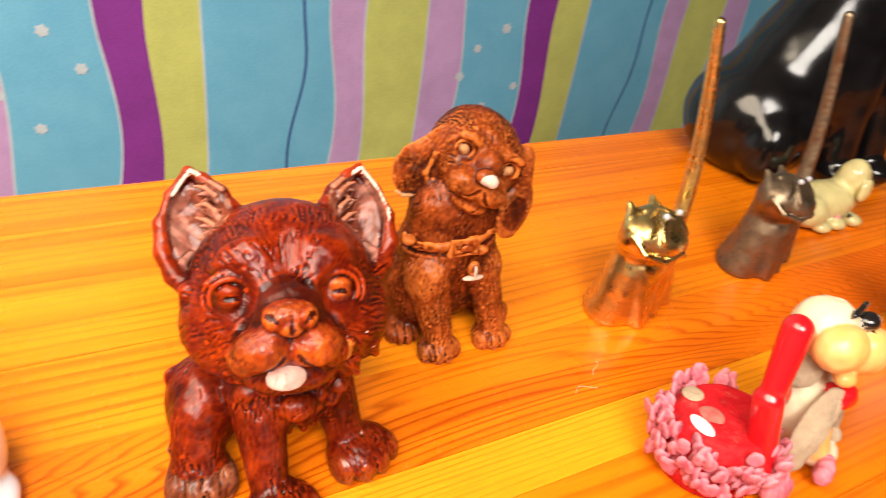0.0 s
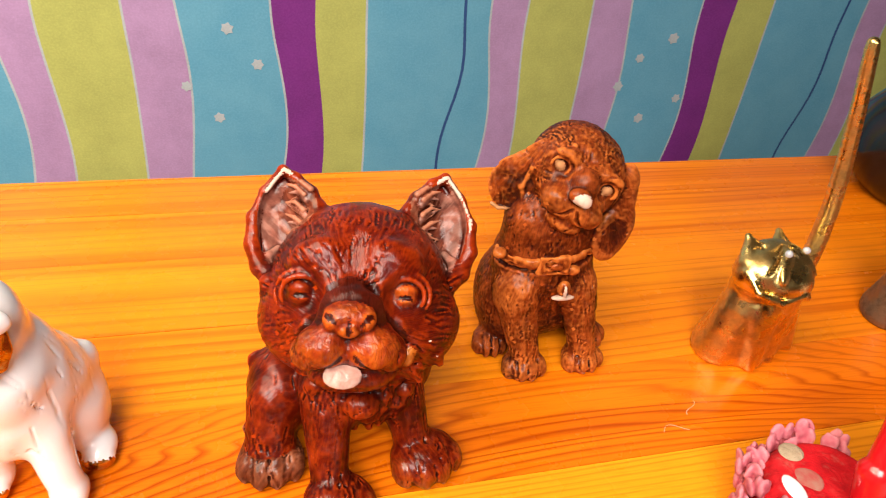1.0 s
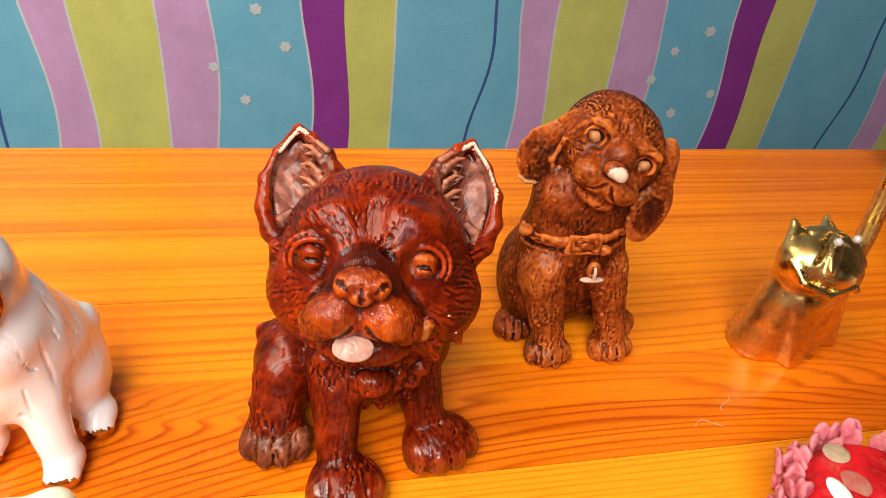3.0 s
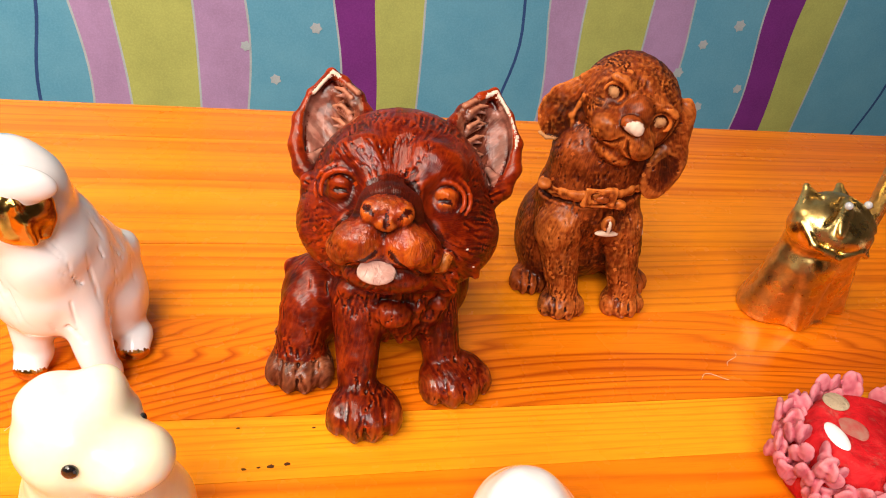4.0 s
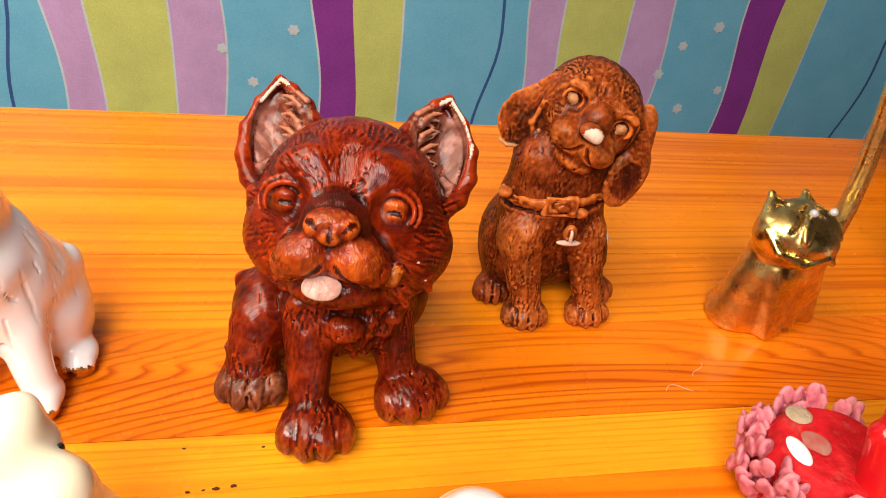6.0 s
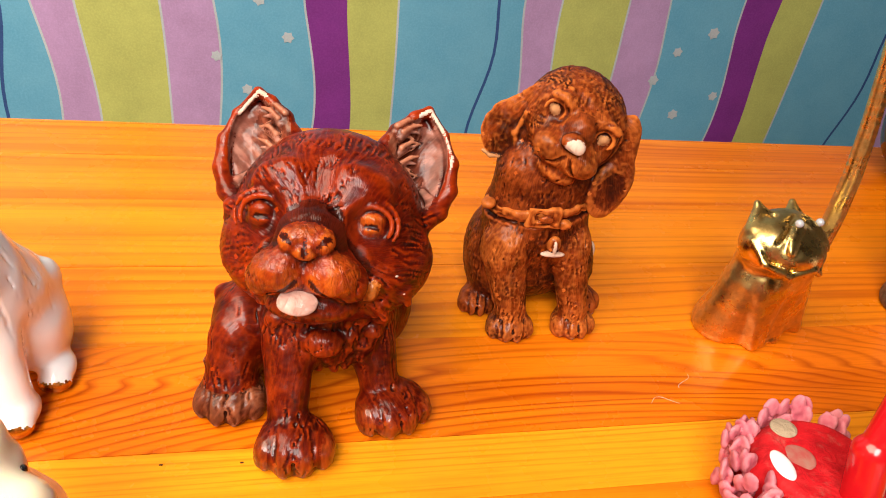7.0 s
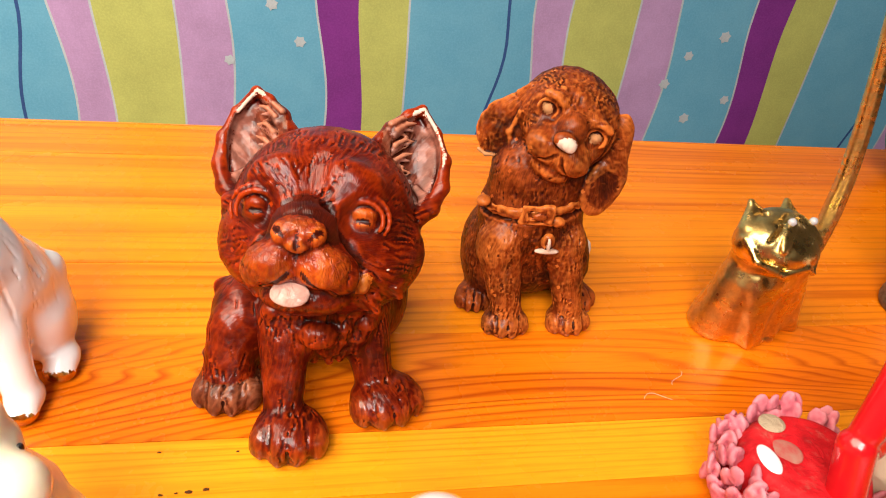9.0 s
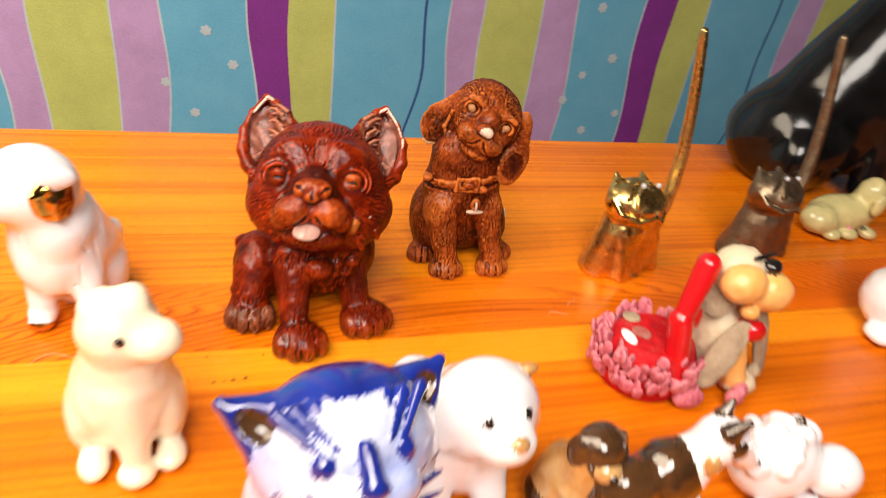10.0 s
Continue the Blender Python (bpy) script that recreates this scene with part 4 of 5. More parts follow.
    bead("chip", ob, hit[0], (0.14, 0.3, 0.4), CHIP, "white chip in the flank")
    return ob


def ring_cat(mat, at, turn, label, gem):
    """A cast cat with flared skirt-like body and a long upright tail for rings."""
    s = Clay((-3.4, -3.2, -0.15), (4.6, 3.6, 13.2), 0.06)
    Q, ax = head_frame((-0.38, -0.4, 4.2), (0.3, -0.72, 0.5), (0.95, 0.25, -0.12))
    P = lambda a, b, c: Q(a * 1.22, b * 1.12, c * 1.1)
    # flared hollow-cast body
    for i in range(12):
        z = 0.1 + 0.33 * i
        w = 1.5 + 0.72 * (1 - i / 11) ** 1.7
        s.ball((0.15 - 0.02 * i, 0.0 - 0.03 * i, z), (w * 1.02, w * 0.66, 0.5), mat, 0.4)
    s.limb((-1.5, -0.5, 0.2), (-1.0, -0.5, 2.4), 0.75, 0.7, mat, 0.5)
    s.limb((-0.35, -1.1, 0.2), (-0.4, -0.8, 2.6), 0.5, 0.5, mat, 0.5)
    s.limb((-0.55, -1.55, 0.1), (-0.95, -1.0, 2.9), 0.24, 0.3, mat, 0.2)
    s.ball((1.5, -2.0, 1.3), (1.25, 0.9, 1.9), mat, 0.2, cut=True)
    s.ball((1.45, -1.35, 0.0), (0.55, 0.6, 0.5), mat, 0.3, cut=True)
    s.limb((0.35, -1.6, 0.3), (0.3, -1.5, 2.2), 0.22, 0.16, mat, 0.3, cut=True)
    # head: broad wedge with cheek ruff, blunt ears and paste eyes
    s.ball(P(0, 0, 0), (1.85, 1.22, 1.2), mat, 0.2, ax)
    s.ball(P(0, -0.45, 0.7), (1.2, 0.62, 0.62), mat, 0.25, ax)
    for side in (-1, 1):
        s.limb(P(0.6 * side, 0.55, -0.05), P(0.85 * side, 1.28, -0.2), 0.5, 0.12, mat, 0.1)
        s.limb(P(1.1 * side, 0.4, -0.1), P(0.85 * side, 1.28, -0.2), 0.4, 0.12, mat, 0.1)
        s.flap(P(0.72 * side, 0.75, 0.32), P(0.84 * side, 1.4, 0.15), 0.26, 0.18, ax[2], mat, 0.05, cut=True)
        s.chain([P(1.45 * side, 0.1, 0.1), P(1.4 * side, -0.6, 0.45), P(0.7 * side, -1.05, 0.8), P(0, -0.85, 1.1)], 0.15, 0.12, mat, 0.08)
        s.flap(P(0.1 * side, 0.75, 0.85), P(0.95 * side, -0.35, 1.0), 0.32, 0.16, ax[2], mat, 0.05)
        s.limb(P(0.15 * side, 0.95, 0.65), P(1.2 * side, 0.0, 0.75), 0.09, 0.09, mat, 0.06, cut=True)
    # tail
    pts = [(1.75, 0.3, 2.5), (2.2, 0.5, 3.3), (2.45, 0.7, 4.6), (2.55, 0.95, 6.2), (2.5, 1.25, 8.0), (2.35, 1.55, 9.8), (2.2, 1.8, 11.2), (2.05, 2.0, 12.4)]
    line = [tuple(np.interp(q, range(len(pts)), [p[i] for p in pts]) for i in range(3)) for q in np.linspace(0, len(pts) - 1, 40)]
    for _ in range(2):
        line = line[:1] + [tuple((np.array(line[n - 1]) + 2 * np.array(line[n]) + np.array(line[n + 1])) / 4) for n in range(1, len(line) - 1)] + line[-1:]
    tail = Clay((-0.2, -0.8, 0.6), (3.4, 2.6, 13.0), 0.06)
    tail.chain(line, 0.38, 0.23, mat, 0.1)
    tail.chain([(x - 0.1, y - 0.33 + 0.003 * n, z + 0.1) for n, (x, y, z) in enumerate(line[5:])], 0.09, 0.05, mat, 0.03)
    tail.limb((1.0, 0.2, 1.6), pts[0], 0.7, 0.5, mat, 0.3)
    s.rough(0.9, 0.04).rough(0.3, 0.012)
    ob = place("ring_holder", s, at, label, "ring holder")
    piece("tail", tail, ob)
    for side in (-1, 1):
        bead("gem", ob, P(0.5 * side, 0.62, 1.0), (0.15, 0.15, 0.15), gem, "clear paste stone eye")
    ob.rotation_euler = (0, 0, radians(turn))
    return ob


def spaniel():
    s = Clay((-3.6, -3.2, -0.15), (3.2, 3.6, 8.9), 0.055)
    s.ball((0.2, 0.9, 2.2), (1.75, 1.7, 2.2), WHITE, 0.4)
    s.ball((-0.2, -0.1, 3.7), (1.75, 1.5, 2.4), WHITE, 0.5)
    s.ball((-0.3, -0.9, 3.2), (1.2, 0.9, 1.5), WHITE, 0.5)
    s.ball((1.2, 0.9, 1.5), (0.85, 1.3, 1.5), WHITE, 0.3)
    s.ball((-0.7, -0.5, 6.2), (1.6, 1.6, 1.4), WHITE, 0.3)
    s.ball((-2.0, -1.1, 6.0), (1.1, 0.9, 0.85), WHITE, 0.35)
    s.limb((-0.8, -0.1, 6.4), (0.45, 0.5, 3.4), 1.1, 1.15, WHITE, 0.5)
    s.limb((-0.75, -0.5, 6.35), (0.0, -0.8, 4.6), 1.15, 1.15, WHITE, 0.4)
    hit, n = s.find((-0.6, -0.5, 6.0), [unit((0.75, -1.1, 0.35))], 3.0)
    h, n = hit[0], n[0]
    ear = Clay((-1.8, -3.4, 4.2), (2.4, 0.4, 8.0), 0.045)
    ear.flap(h + np.array((-0.25, 0.0, 0.75)), h + np.array((0.15, 0.0, -0.85)), 0.78, 0.2, n, GILT, 0.06)
    ear.limb(h + np.array((-0.1, -0.2, 0.4)), h + np.array((0.1, -0.2, -0.7)), 0.12, 0.08, GILT, 0.2)
    ear.rough(0.35, 0.07)
    # hood of hair over the ear
    s.flap(h + np.array((-0.9, 0.1, 0.95)), h + np.array((0.75, 0.35, 0.55)), 0.45, 0.34, n, WHITE, 0.25)
    s.limb((0.5, -0.6, 3.6), (1.05, -1.5, 0.7), 0.75, 0.5, WHITE, 0.3)
    s.limb((-0.9, -0.3, 3.3), (-1.05, -0.6, 0.6), 0.7, 0.5, WHITE, 0.3)
    for x, y in ((1.1, -1.6), (-1.1, -0.65), (1.7, 0.1)):
        s.ball((x, y, 0.42), (0.52, 0.72, 0.45), WHITE, 0.2)
        s.ball((x, y - 0.45, 0.3), (0.48, 0.35, 0.32), WHITE, 0.1)
        s.paint((x, y - 0.75, 0.12), (0.75, 0.6, 0.42), GILT)
    # soft locks of the coat
    rng = random.Random(6)
    s.hairs(rng, (0.2, 0.2, 3.6), 3.4, 130, lambda p: (0.35, 0.0, -1), 0.9, 0.03, lambda p: 1.6 < p[2] < 5.6)
    s.ball((1.5, 1.5, 3.0), (0.4, 0.45, 0.55), WHITE, 0.2)
    s.rough(0.7, 0.04)
    ob = place("spaniel_figurine", s, (-0.018, 0.248), "white porcelain dog with gilt ears and gilt paws", "figurine")
    piece("ear", ear, ob, "mirror-bright gilt ear")
    bead("nose", ob, (-2.95, -1.35, 6.1), (0.25, 0.25, 0.22), INK)
    bead("eye", ob, (-1.75, -1.65, 6.75), (0.16, 0.14, 0.16), INK)
    return ob


def onyx_cat():
    s = Clay((-2.8, -2.6, -0.15), (3.0, 2.8, 8.4), 0.05)
    s.ball((0.0, 0.3, 2.4), (1.65, 1.6, 2.4), ONYX, 0.4)
    s.ball((0.1, -0.1, 4.2), (1.15, 1.1, 1.7), ONYX, 0.5)
    s.ball((0.1, -0.15, 5.4), (1.2, 1.2, 1.15), ONYX, 0.3)
    s.ball((1.1, -0.75, 5.35), (0.85, 0.75, 0.65), ONYX, 0.3)
    s.ball((-0.35, 0.05, 6.15), (0.6, 0.65, 0.4), ONYX, 0.25)
    s.ball((0.5, 0.2, 6.2), (0.5, 0.6, 0.42), ONYX, 0.25)
    s.limb((0.1, -0.7, 3.2), (0.35, -1.25, 0.5), 0.65, 0.45, ONYX, 0.4)
    s.ball((0.35, -1.5, 0.35), (0.6, 0.6, 0.38), ONYX, 0.2)
    s.ball((-1.0, -0.9, 0.35), (0.5, 0.75, 0.4), ONYX, 0.25)
    s.ball((1.35, -0.8, 0.35), (0.5, 0.75, 0.4), ONYX, 0.25)
    s.ball((-1.3, 0.4, 1.5), (0.6, 1.1, 1.4), ONYX, 0.3)
    s.ball((1.3, 0.4, 1.5), (0.6, 1.1, 1.4), ONYX, 0.3)
    s.rough(0.5, 0.03)
    ob = place("cat_figurine", s, (0.008, 0.172), "cream polished onyx cat with black dot eyes", "figurine")
    bead("eye", ob, (0.25, -1.3, 5.75), (0.15, 0.1, 0.17), INK, "black enamel dot")
    bead("eye", ob, (1.28, -0.1, 5.7), (0.08, 0.12, 0.12), INK, "black enamel dot")
    return ob


def blue_cat():
    s = Clay((-4.4, -3.6, -0.15), (4.4, 3.6, 11.4), 0.07)
    P, ax = head_frame((0.2, -0.2, 5.9), (0.1, -0.8, 0.6), (0.99, 0.1, 0.05))
    s.ball((0, 0.6, 2.6), (2.4, 2.2, 2.7), COBALT_WASH, 0.4)
    s.ball((0, 0.2, 3.6), (1.9, 1.8, 2.0), COBALT_WASH, 0.5)
    s.ball(P(0, 0, 0), (2.45, 2.05, 2.0), COBALT_WASH, 0.3, ax)
    s.ball(P(0, 1.15, -0.1), (1.9, 1.05, 1.55), COBALT, 0.2, ax)
    for side in (-1, 1):
        s.limb(P(1.3 * side, 1.0, -0.1), P(2.9 * side, 1.75, 0.0), 0.85, 0.14, COBALT, 0.12)
        s.limb(P(2.0 * side, 0.3, 0.0), P(2.9 * side, 1.75, 0.0), 0.5, 0.14, COBALT, 0.2)
        s.flap(P(1.75 * side, 0.75, 0.55), P(2.6 * side, 1.5, 0.35), 0.36, 0.3, ax[2], UMBER, 0.08, cut=True)
        s.ball(P(0.95 * side, 0.15, 1.75), (0.3, 0.3, 0.2), COBALT, 0.05, ax)
        s.ball(P(0.6 * side, -0.75, 1.65), (0.7, 0.55, 0.6), COBALT_WASH, 0.2, ax)
        for i in range(3):
            s.limb(P(1.3 * side, -0.5 - 0.4 * i, 1.55), P(2.15 * side, -0.4 - 0.5 * i, 0.95), 0.1, 0.05, COBALT, 0.03)
        s.limb((1.0 * side, -1.2, 3.6), (1.1 * side, -1.9, 0.6), 0.75, 0.6, COBALT_WASH, 0.3)
        s.ball((1.1 * side, -2.1, 0.5), (0.7, 0.8, 0.5), COBALT_WASH, 0.2)
    for i in range(9):
        s.limb(P(-1.8 + 0.45 * i, 1.4, 1.15), P(-0.9 + 0.225 * i, 0.3 + 0.2 * (i % 2), 1.88), 0.2, 0.05, COBALT, 0.04)
    s.limb(P(0, 0.4, 1.95), P(0, -0.4, 2.2), 0.2, 0.3, COBALT, 0.1)
    s.ball(P(0, -0.5, 2.25), (0.36, 0.28, 0.25), COBALT, 0.06, ax)
    s.rough(0.6, 0.03)
    return place("cat_figurine", s, (0.066, 0.113), "blue and white glazed porcelain cat with cobalt ears", "figurine")


def white_dog():
    s = Clay((-3.0, -4.4, -0.15), (3.4, 4.2, 8.2), 0.07)
    P, ax = head_frame((0.35, -1.6, 4.6), (0.15, -0.85, 0.5), (0.98, 0.15, 0.0))
    s.ball((-0.6, 1.6, 1.5), (1.5, 1.9, 1.6), WHITE, 0.4)
    s.ball((0.1, -0.6, 2.6), (1.6, 1.7, 2.6), WHITE, 0.5)
    s.ball(P(0, 0, 0), (1.75, 1.6, 1.6), WHITE, 0.3, ax)
    s.ball(P(0, -0.7, 1.2), (0.9, 0.7, 0.9), WHITE, 0.3, ax)
    for side in (-1, 1):
        s.flap(P(1.2 * side, 1.2, 0), P(1.75 * side, -0.9, 0.2), 0.7, 0.3, np.array(ax[2]) + side * np.array(ax[0]), WHITE, 0.15)
        s.ball(P(0.65 * side, 0.1, 1.45), (0.15, 0.17, 0.12), INK, 0.03, ax)
        s.limb((0.9 * side, -1.4, 2.4), (1.0 * side, -2.5, 0.5), 0.7, 0.55, WHITE, 0.3)
        s.ball((1.0 * side, -2.7, 0.45), (0.65, 0.8, 0.45), WHITE, 0.2)
    s.ball(P(1.5, 1.05, 0.3), (0.35, 0.2, 0.25), AMBER, 0.05, ax)
    s.ball(P(0, -0.55, 2.0), (0.3, 0.22, 0.2), AMBER, 0.05, ax)
    s.ball((-1.9, 1.3, 2.3), (0.5, 0.7, 0.8), AMBER, 0.1)
    s.ball((-0.7, 1.8, 2.5), (1.0, 1.1, 0.9), WHITE, 0.3)
    s.rough(0.5, 0.03)
    return place("dog_figurine", s, (0.112, 0.147), "white porcelain dog lying with raised head", "figurine")


def valentine_dog():
    s = Clay((-5.4, -3.4, -0.15), (5.2, 3.4, 8.2), 0.05)
    rng = random.Random(11)
    # red cushion with a flat dusty top and a crimped pink border
    cushion = Clay((-5.0, -2.6, -0.15), (0.6, 2.8, 3.2), 0.06)
    cushion.ball((-2.25, 0.2, 0.9), (2.15, 1.95, 2.2), RED_DUSTY, 0.2)
    cushion.ball((-2.25, 0.2, 14.2), (12, 12, 12), None, 0.15, cut=True)
    cushion.rough(0.5, 0.025)
    frill = Clay((-5.4, -3.0, -0.15), (2.4, 3.4, 3.4), 0.05)
    for q in np.linspace(0.7, 5.7, 46):
        r = 1.0 + rng.uniform(-0.05, 0.05)
        p = np.array((-2.3 + 2.2 * r * math.cos(q), 0.2 + 1.92 * r * math.sin(q), 1.75 + rng.uniform(-0.1, 0.25)))
        out = np.array((math.cos(q), math.sin(q), 0))
        for n in range(4):
            w = np.array([rng.uniform(-0.3, 0.3), rng.uniform(-0.3, 0.3), rng.uniform(-1.2, 0.35)])
            frill.flap(p + w - np.array((0, 0, 0.3)), p + w + out * rng.uniform(0.0, 0.3) + np.array((0, 0, 0.4)), rng.uniform(0.16, 0.3), 0.11, out + np.array([rng.uniform(-0.8, 0.8) for _ in range(3)]), PINK, 0.05)
    for q in np.linspace(-0.9, 0.5, 12):
        frill.ball((0.2 + 1.3 * math.cos(q * 1.3), -1.6 + 0.9 * math.sin(q), 0.4 + rng.uniform(-0.1, 0.3)), (0.32, 0.3, 0.36), PINK, 0.06)
    frill.ball((-1.3, -1.95, 0.55), (0.75, 0.4, 0.5), PINK, 0.08)
    frill.limb((-4.0, 0.2, 0.3), (-4.2, 0.2, 1.2), 0.25, 0.3, PINK, 0.1)
    frill.rough(0.15, 0.025)
    # the heart, seen nearly edge-on
    heart = Clay((-3.2, -2.6, -0.15), (0.0, 1.4, 7.6), 0.05)
    heart.limb((-1.15, 0.1, 5.95), (-1.9, -0.5, 4.2), 0.52, 0.42, RED, 0.1)
    heart.limb((-2.05, -0.6, 3.7), (-1.8, -1.4, 0.9), 0.52, 0.5, RED, 0.1)
    heart.ball((-1.5, -0.4, 3.7), (0.5, 0.5, 0.8), RED, 0.15)
    # dog
    s.ball((0.9, 0.0, 2.2), (1.2, 1.1, 1.9), CREAM, 0.3)
    s.ball((0.5, 0.1, 5.6), (1.15, 1.1, 1.1), CREAM, 0.25)
    s.ball((0.1, -0.8, 5.6), (0.98, 0.8, 0.85), PEACH, 0.06)
    s.ball((1.5, -0.9, 5.2), (0.98, 0.8, 0.88), PEACH, 0.06)
    s.ball((0.6, -1.2, 4.45), (0.4, 0.35, 0.3), PEACH, 0.1)
    s.ball((1.3, -0.65, 6.3), (0.42, 0.35, 0.3), INK, 0.06)
    s.limb((0.4, -0.55, 6.65), (1.6, -0.2, 6.6), 0.1, 0.1, INK, 0.04)
    s.ball((0.15, -0.85, 6.2), (0.12, 0.1, 0.16), INK, 0.03)
    s.flap((-0.3, 0.3, 5.4), (-0.4, -0.6, 3.7), 0.75, 0.22, (-0.7, -0.7, 0.2), FELT, 0.1)
    s.flap((0.8, -1.2, 3.9), (-0.7, -1.7, 0.8), 0.6, 0.2, (-0.4, -0.8, 0.4), FELT, 0.08)
    s.flap((1.8, -0.6, 4.3), (3.1, -1.0, 0.5), 0.7, 0.24, (0.5, -0.8, 0.2), FELT, 0.08)
    s.ball((1.25, -1.25, 3.4), (0.55, 0.45, 0.5), RED, 0.05)
    s.ball((1.0, -1.0, 3.55), (0.3, 0.3, 0.3), RED, 0.06)
    s.limb((1.0, -0.9, 2.2), (1.3, -1.3, 0.9), 0.6, 0.55, PEACH, 0.15)
    s.ball((1.7, -1.3, 0.55), (0.85, 0.7, 0.55), CREAM, 0.12)
    s.ball((2.3, -1.3, 1.1), (0.3, 0.3, 0.3), FELT, 0.06)
    s.rough(0.3, 0.03)
    ob = place("clay_dog", s, (0.239, 0.181), "clay dog in red and pink with a red heart", "figurine")
    piece("cushion", cushion, ob, "red cushion with a dusty flat top")
    piece("frill", frill, ob, "crimped dusty pink border")
    piece("heart", heart, ob, "shiny red heart")
    for at, size, mat in (((-3.55, 0.2), (0.3, 0.52, 0.1), WHITE), ((-2.75, 1.45), (0.42, 0.36, 0.08), FELT), ((-2.85, 0.45), (0.5, 0.45, 0.035), DUST)):
        bead("spot", ob, (*at, 2.2 + ((at[0] + 2.25) ** 2 + (at[1] - 0.2) ** 2) / 24), size, mat)
    return ob


def black_cat():
    s = Clay((-5.4, -6.6, -0.15), (11.4, 6.4, 24.0), 0.16)
    s.ball((0.2, 0.0, 3.2), (4.2, 4.6, 3.9), BLACK, 0.6)
    s.ball((4.4, 0.2, 6.0), (4.4, 4.6, 5.6), BLACK, 0.9)
    s.limb((0.6, 0.1, 4.2), (6.0, -0.1, 12.5), 3.5, 3.1, BLACK, 0.9)
    s.ball((6.6, -0.3, 11.5), (3.4, 3.5, 5.0), BLACK, 0.9)
    s.ball((7.2, -1.2, 17.6), (3.2, 3.2, 3.0), BLACK, 0.6)
    s.ball((7.2, -4.0, 16.9), (1.4, 1.3, 1.1), BLACK, 0.4)
    for side in (-1, 1):
        s.limb((7.2 + 1.8 * side, -0.8, 19.5), (7.2 + 2.5 * side, -0.8, 22.6), 1.4, 0.4, BLACK, 0.4)
        s.limb((6.4 + 1.7 * side, -2.5, 9.0), (6.4 + 1.8 * side, -4.2, 1.2), 1.5, 1.1, BLACK, 0.5)
        s.ball((6.4 + 1.8 * side, -4.8, 0.9), (1.3, 1.5, 0.9), BLACK, 0.4)
    for q in np.linspace(2.7, 6.9, 13):
        s.ball((6.7 + 3.25 * math.cos(q), -0.6 + 3.35 * math.sin(q), 13.0 + 0.6 * math.sin(q)), (0.45, 0.45, 0.55), GEM, 0.08)
    s.ball((-1.6, -3.2, 2.6), (1.8, 1.6, 2.2), BLACK, 0.5)
    s.rough(1.2, 0.05)
    return place("cat_statue", s, (0.435, 0.372), "large glossy black ceramic cat with a sparkling collar", "figurine")


def yellow_pup():
    s = Clay((-3.4, -2.2, -0.15), (4.6, 2.4, 4.4), 0.08)
    s.ball((0.6, 0.3, 1.1), (2.6, 1.4, 1.2), STRAW, 0.3)
    s.ball((-1.6, -0.3, 1.0), (1.2, 1.1, 0.95), STRAW, 0.3)
    s.ball((2.4, 0.2, 2.2), (1.0, 1.0, 1.5), STRAW, 0.3)
    s.flap((2.2, -0.9, 3.0), (1.8, -1.1, 1.6), 0.5, 0.25, (0, -1, 0), STRAW, 0.1)
    s.ball((1.5, -1.1, 0.7), (0.16, 0.1, 0.16), INK, 0.03)
    s.ball((0.3, -1.1, 0.8), (0.16, 0.1, 0.14), PINK, 0.03)
    for x in (-1.0, 0.4, 2.0):
        s.ball((x, -1.1, 0.35), (0.6, 0.6, 0.38), STRAW, 0.15)
    s.rough(0.4, 0.04)
    return place("lying_figurine", s, (0.425, 0.296), "small pale yellow glazed animal lying flat", "figurine")


def terrier():
    s = Clay((-4.6, -2.8, -0.15), (3.6, 2.6, 7.6), 0.07)
    s.ball((-0.6, 0, 3.0), (1.5, 1.2, 1.6), UMBER, 0.4)
    s.ball((-2.4, -0.2, 2.7), (1.5, 1.15, 1.5), UMBER, 0.3)
    s.limb((0.0, 0, 3.4), (0.9, -0.1, 4.7), 1.0, 0.8, WHITE, 0.3)
    s.ball((1.1, -0.1, 4.9), (1.0, 0.9, 0.85), WHITE, 0.25)
    s.limb((1.5, -0.3, 4.7), (2.4, -0.5, 3.9), 0.62, 0.4, WHITE, 0.2)
    s.ball((2.75, -0.6, 3.8), (0.2, 0.22, 0.2), INK, 0.05)
    s.ball((1.2, -0.85, 5.0), (0.42, 0.25, 0.4), UMBER, 0.1)
    s.ball((0.4, -0.8, 4.3), (0.35, 0.3, 0.5), AMBER, 0.1)
    s.limb((0.9, -0.5, 5.5), (1.3, -0.7, 6.2), 0.4, 0.15, UMBER, 0.1)
    s.limb((1.2, 0.4, 5.5), (1.5, 0.5, 6.1), 0.35, 0.12, UMBER, 0.1)
    for x, y in ((0.2, -0.7), (0.4, 0.6), (-2.9, -0.7), (-2.8, 0.6)):
        s.limb((x, y, 2.4), (x + 0.1, y - 0.1, 0.4), 0.5, 0.38, WHITE, 0.2)
        s.ball((x + 0.2, y - 0.15, 0.3), (0.5, 0.42, 0.32), WHITE, 0.1)
    s.chain([(-3.5, 0, 3.4), (-4.0, 0, 4.0)], 0.35, 0.15, UMBER, 0.15)
    s.rough(0.4, 0.03)
    ob = place("dog_figurine", s, (0.182, 0.112), "glazed white terrier with dark saddle and ears", "figurine")
    ob.scale = (0.88,) * 3
    return ob


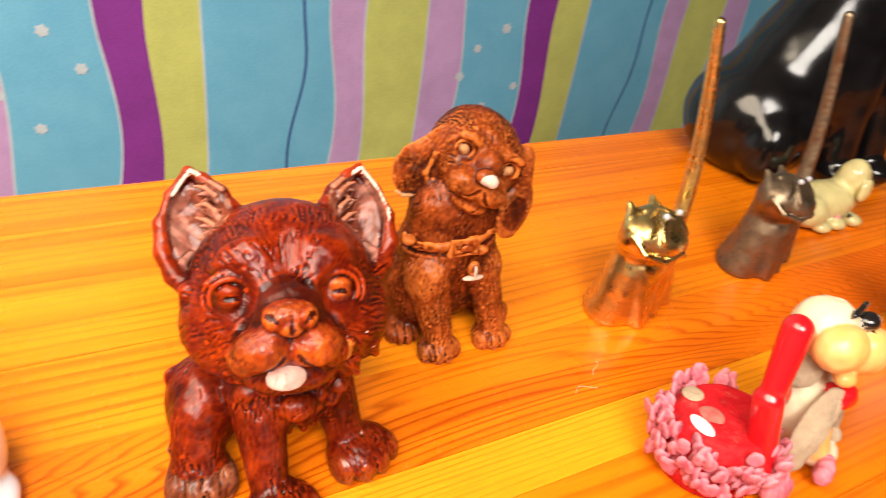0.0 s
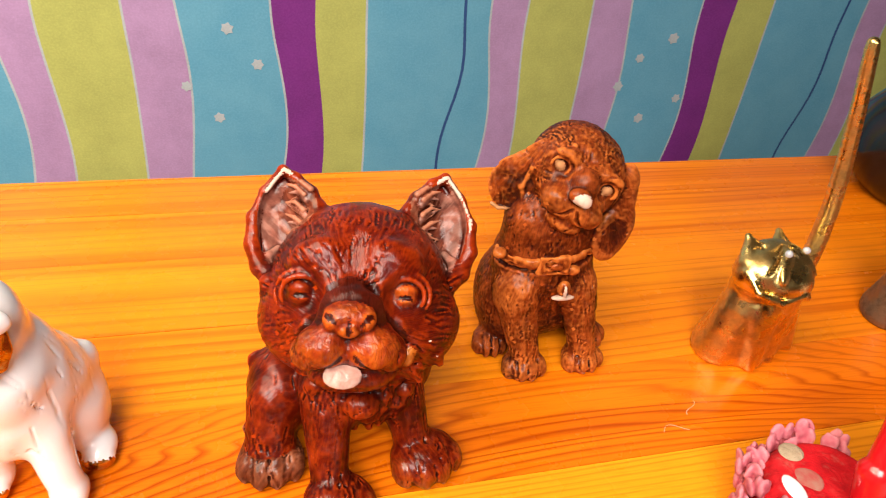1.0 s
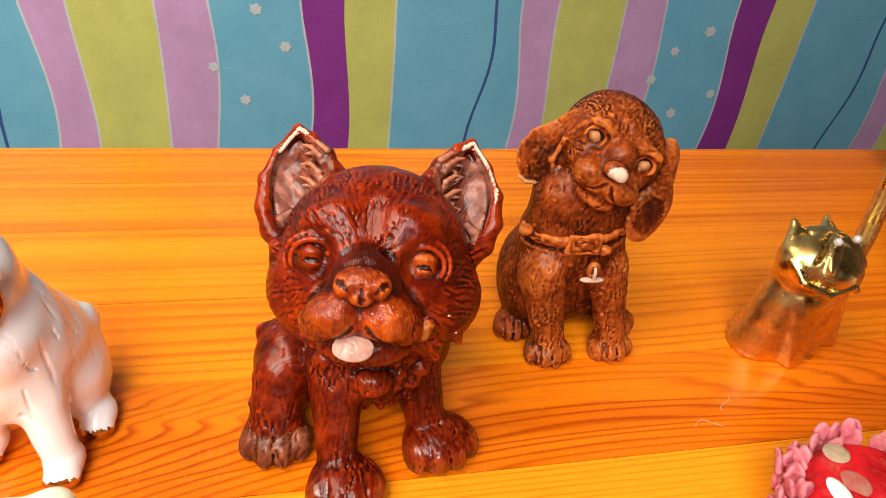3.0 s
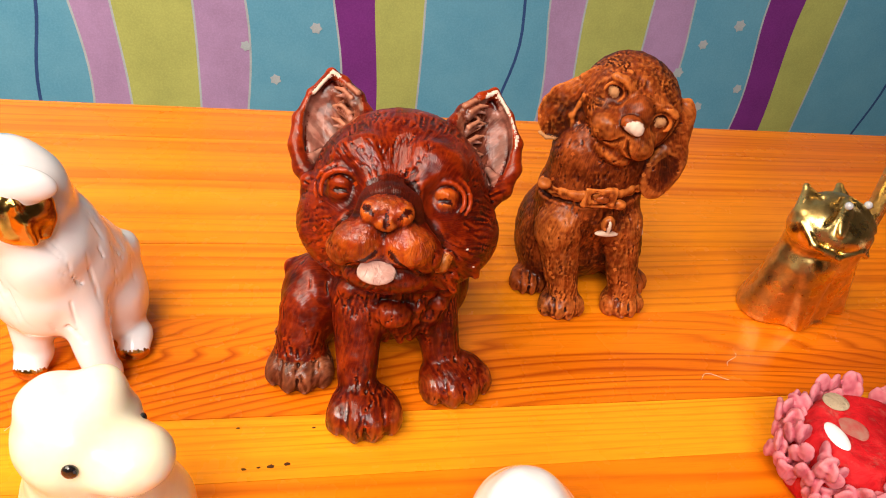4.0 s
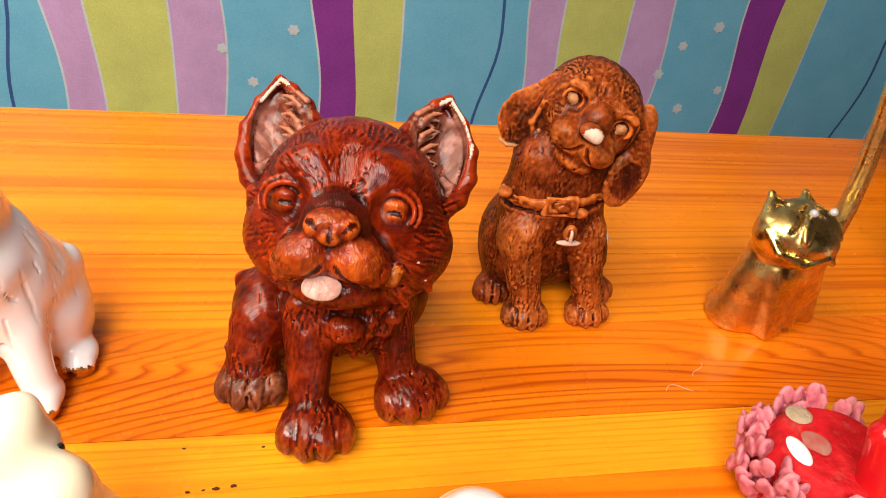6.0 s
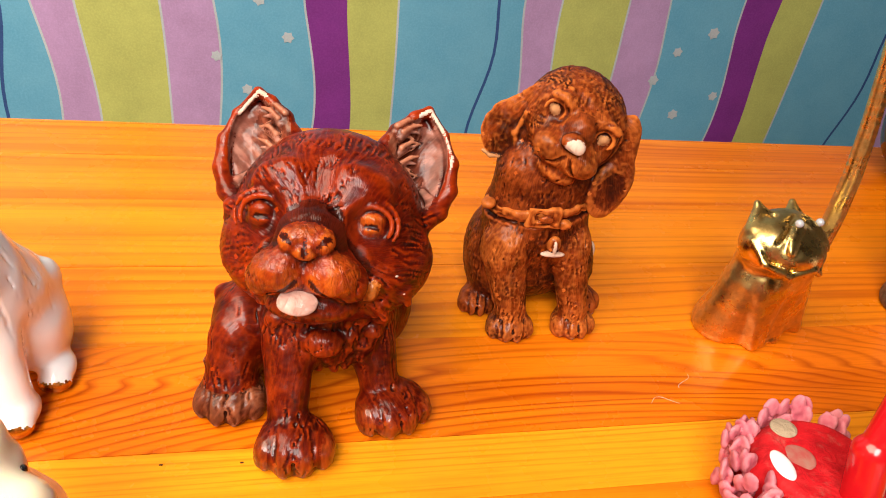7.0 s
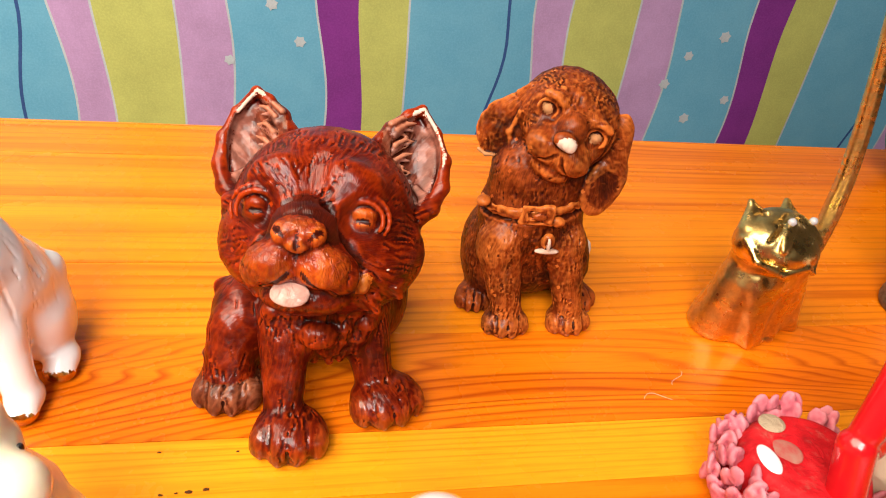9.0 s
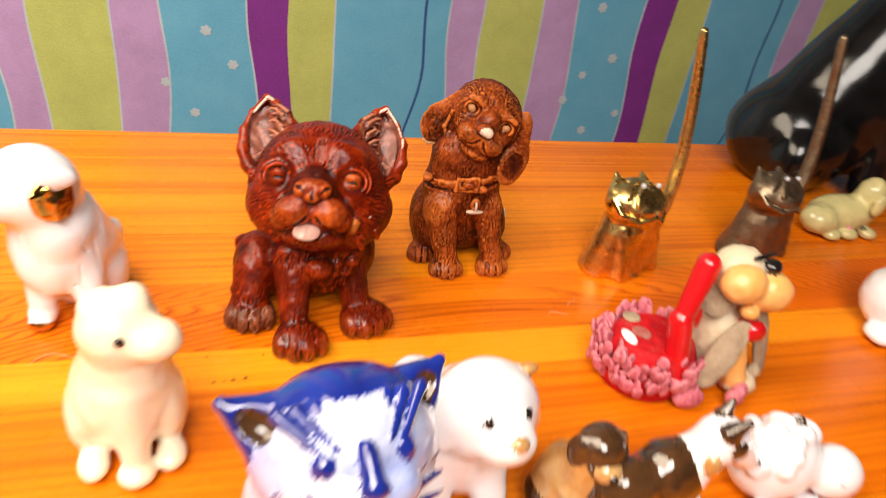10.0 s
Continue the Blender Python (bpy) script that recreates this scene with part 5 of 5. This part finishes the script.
def amber_dog():
    s = Clay((-3.0, -2.8, -0.15), (3.0, 2.6, 7.0), 0.07)
    s.ball((-0.2, 0.3, 1.9), (1.4, 1.4, 1.9), AMBER, 0.3)
    s.ball((0.1, -0.3, 3.2), (1.1, 1.1, 1.5), AMBER, 0.4)
    s.ball((0.3, -0.4, 4.6), (1.0, 1.0, 0.95), UMBER, 0.2)
    s.ball((0.25, -1.2, 4.2), (0.6, 0.6, 0.5), AMBER, 0.15)
    s.ball((0.25, -1.75, 4.3), (0.2, 0.18, 0.18), INK, 0.04)
    for side in (-1, 1):
        s.flap((0.3 + 0.8 * side, -0.3, 5.2), (0.3 + 1.15 * side, -0.5, 3.9), 0.5, 0.25, (side, -0.5, 0), UMBER, 0.1)
        s.limb((0.6 * side, -0.8, 2.4), (0.7 * side, -1.3, 0.4), 0.5, 0.4, AMBER, 0.2)
        s.ball((0.7 * side, -1.5, 0.3), (0.45, 0.55, 0.32), AMBER, 0.1)
        s.ball((1.2 * side, 0.3, 1.0), (0.6, 1.0, 1.0), UMBER, 0.2)
    s.rough(0.4, 0.03)
    ob = place("dog_figurine", s, (0.15, 0.121), "amber and dark brown glazed sitting dog", "figurine")
    ob.scale = (0.82,) * 3
    return ob


def white_lamb():
    s = Clay((-3.4, -2.6, -0.15), (3.6, 2.6, 5.4), 0.07)
    rng = random.Random(9)
    s.ball((-0.6, 0.2, 1.6), (1.8, 1.4, 1.6), WHITE, 0.4)
    s.ball((1.5, -0.6, 1.5), (1.1, 1.0, 1.0), WHITE, 0.3)
    s.ball((1.6, -1.5, 1.4), (0.14, 0.12, 0.14), PINK, 0.03)
    s.ball((1.1, -1.4, 1.8), (0.12, 0.1, 0.12), INK, 0.03)
    s.limb((-0.3, 0.3, 3.0), (-0.2, 0.3, 3.5), 0.25, 0.15, UMBER, 0.06)
    for i in range(26):
        q, w = rng.uniform(0, 6.28), rng.uniform(0.2, 1.4)
        s.ball((-0.6 + 1.75 * math.cos(q) * math.sin(w), 0.2 + 1.35 * math.sin(q) * math.sin(w), 1.6 + 1.55 * math.cos(w)), 0.35, WHITE, 0.15)
    for x in (-1.5, 0.6):
        s.ball((x, -1.2, 0.35), (0.55, 0.6, 0.38), WHITE, 0.15)
    return place("lamb_figurine", s, (0.238, 0.117), "small white porcelain lamb lying down", "figurine")


def white_goose():
    s = Clay((-2.4, -2.6, -0.15), (3.0, 2.6, 8.4), 0.07)
    s.ball((0.6, 0.3, 1.8), (1.7, 1.8, 1.8), WHITE, 0.3)
    s.ball((-0.6, -0.7, 0.5), (0.9, 0.9, 0.5), WHITE, 0.25)
    s.limb((0.5, 0.2, 3.0), (0.4, 0.0, 5.6), 1.0, 0.75, WHITE, 0.4)
    s.ball((0.3, -0.2, 6.3), (1.0, 1.1, 0.95), WHITE, 0.3)
    s.ball((0.1, -1.2, 6.1), (0.5, 0.5, 0.4), PEACH, 0.1)
    s.rough(0.4, 0.03)
    return place("animal_figurine", s, (0.369, 0.197), "white porcelain animal figurine with pale feet", "figurine")


def clutter():
    """Resin specks in the wood, a few hairs and lint."""
    rng = random.Random(21)
    for x, y, r in ((0.043, 0.2, 0.0006), (0.0355, 0.1995, 0.0004), (0.0475, 0.2005, 0.0005), (0.0395, 0.1998, 0.0003), (0.033, 0.214, 0.0003), (0.055, 0.213, 0.0003)):
        s = bmesh.new()
        bmesh.ops.create_icosphere(s, subdivisions=2, radius=1)
        for v in s.verts:
            v.co *= 1 + rng.uniform(-0.25, 0.25)
        bmesh.ops.transform(s, matrix=Matrix.Diagonal((r * 1.8, r, 0.0002, 1)), verts=s.verts[:])
        ob = new("resin_speck", mesh_of("resin_speck", s, DIRT))
        ob.location = (x, y, 0.0)
        tagged(ob, "tiny dark resin speck in the pine board", "speck", "specks in the board")
    for x, y, turn, n in ((-0.03, 0.215, 0.3, 0.02), (0.205, 0.232, 1.2, 0.008), (0.19, 0.226, 0.2, 0.01)):
        cu = bpy.data.curves.new("hair_strand", "CURVE")
        cu.dimensions, cu.bevel_depth, cu.bevel_resolution = "3D", 0.00007, 1
        sp = cu.splines.new("POLY")
        sp.points.add(11)
        for i, p in enumerate(sp.points):
            u = i / 11
            p.co = (n * u, 0.25 * n * math.sin(4 * u + turn), 0.0002, 1)
        cu.materials.append(LINT)
        ob = new("hair_strand", cu)
        ob.location, ob.rotation_euler = (x, y, 0), (0, 0, turn)
        tagged(ob, "thin pale hair lying on the board", "hair", "hairs on the board")


big_puppy()
small_puppy()
ring_cat(GOLD, (0.2475, 0.2665), 0, "gold cast cat ring holder with long upright tail", GEM)
ring_cat(PEWTER, (0.343, 0.2745), 0, "dark pewter cat ring holder with long upright tail", GEM)
spaniel()
onyx_cat()
blue_cat()
white_dog()
valentine_dog()
black_cat()
yellow_pup()
terrier()
amber_dog()
white_lamb()
white_goose()
clutter()
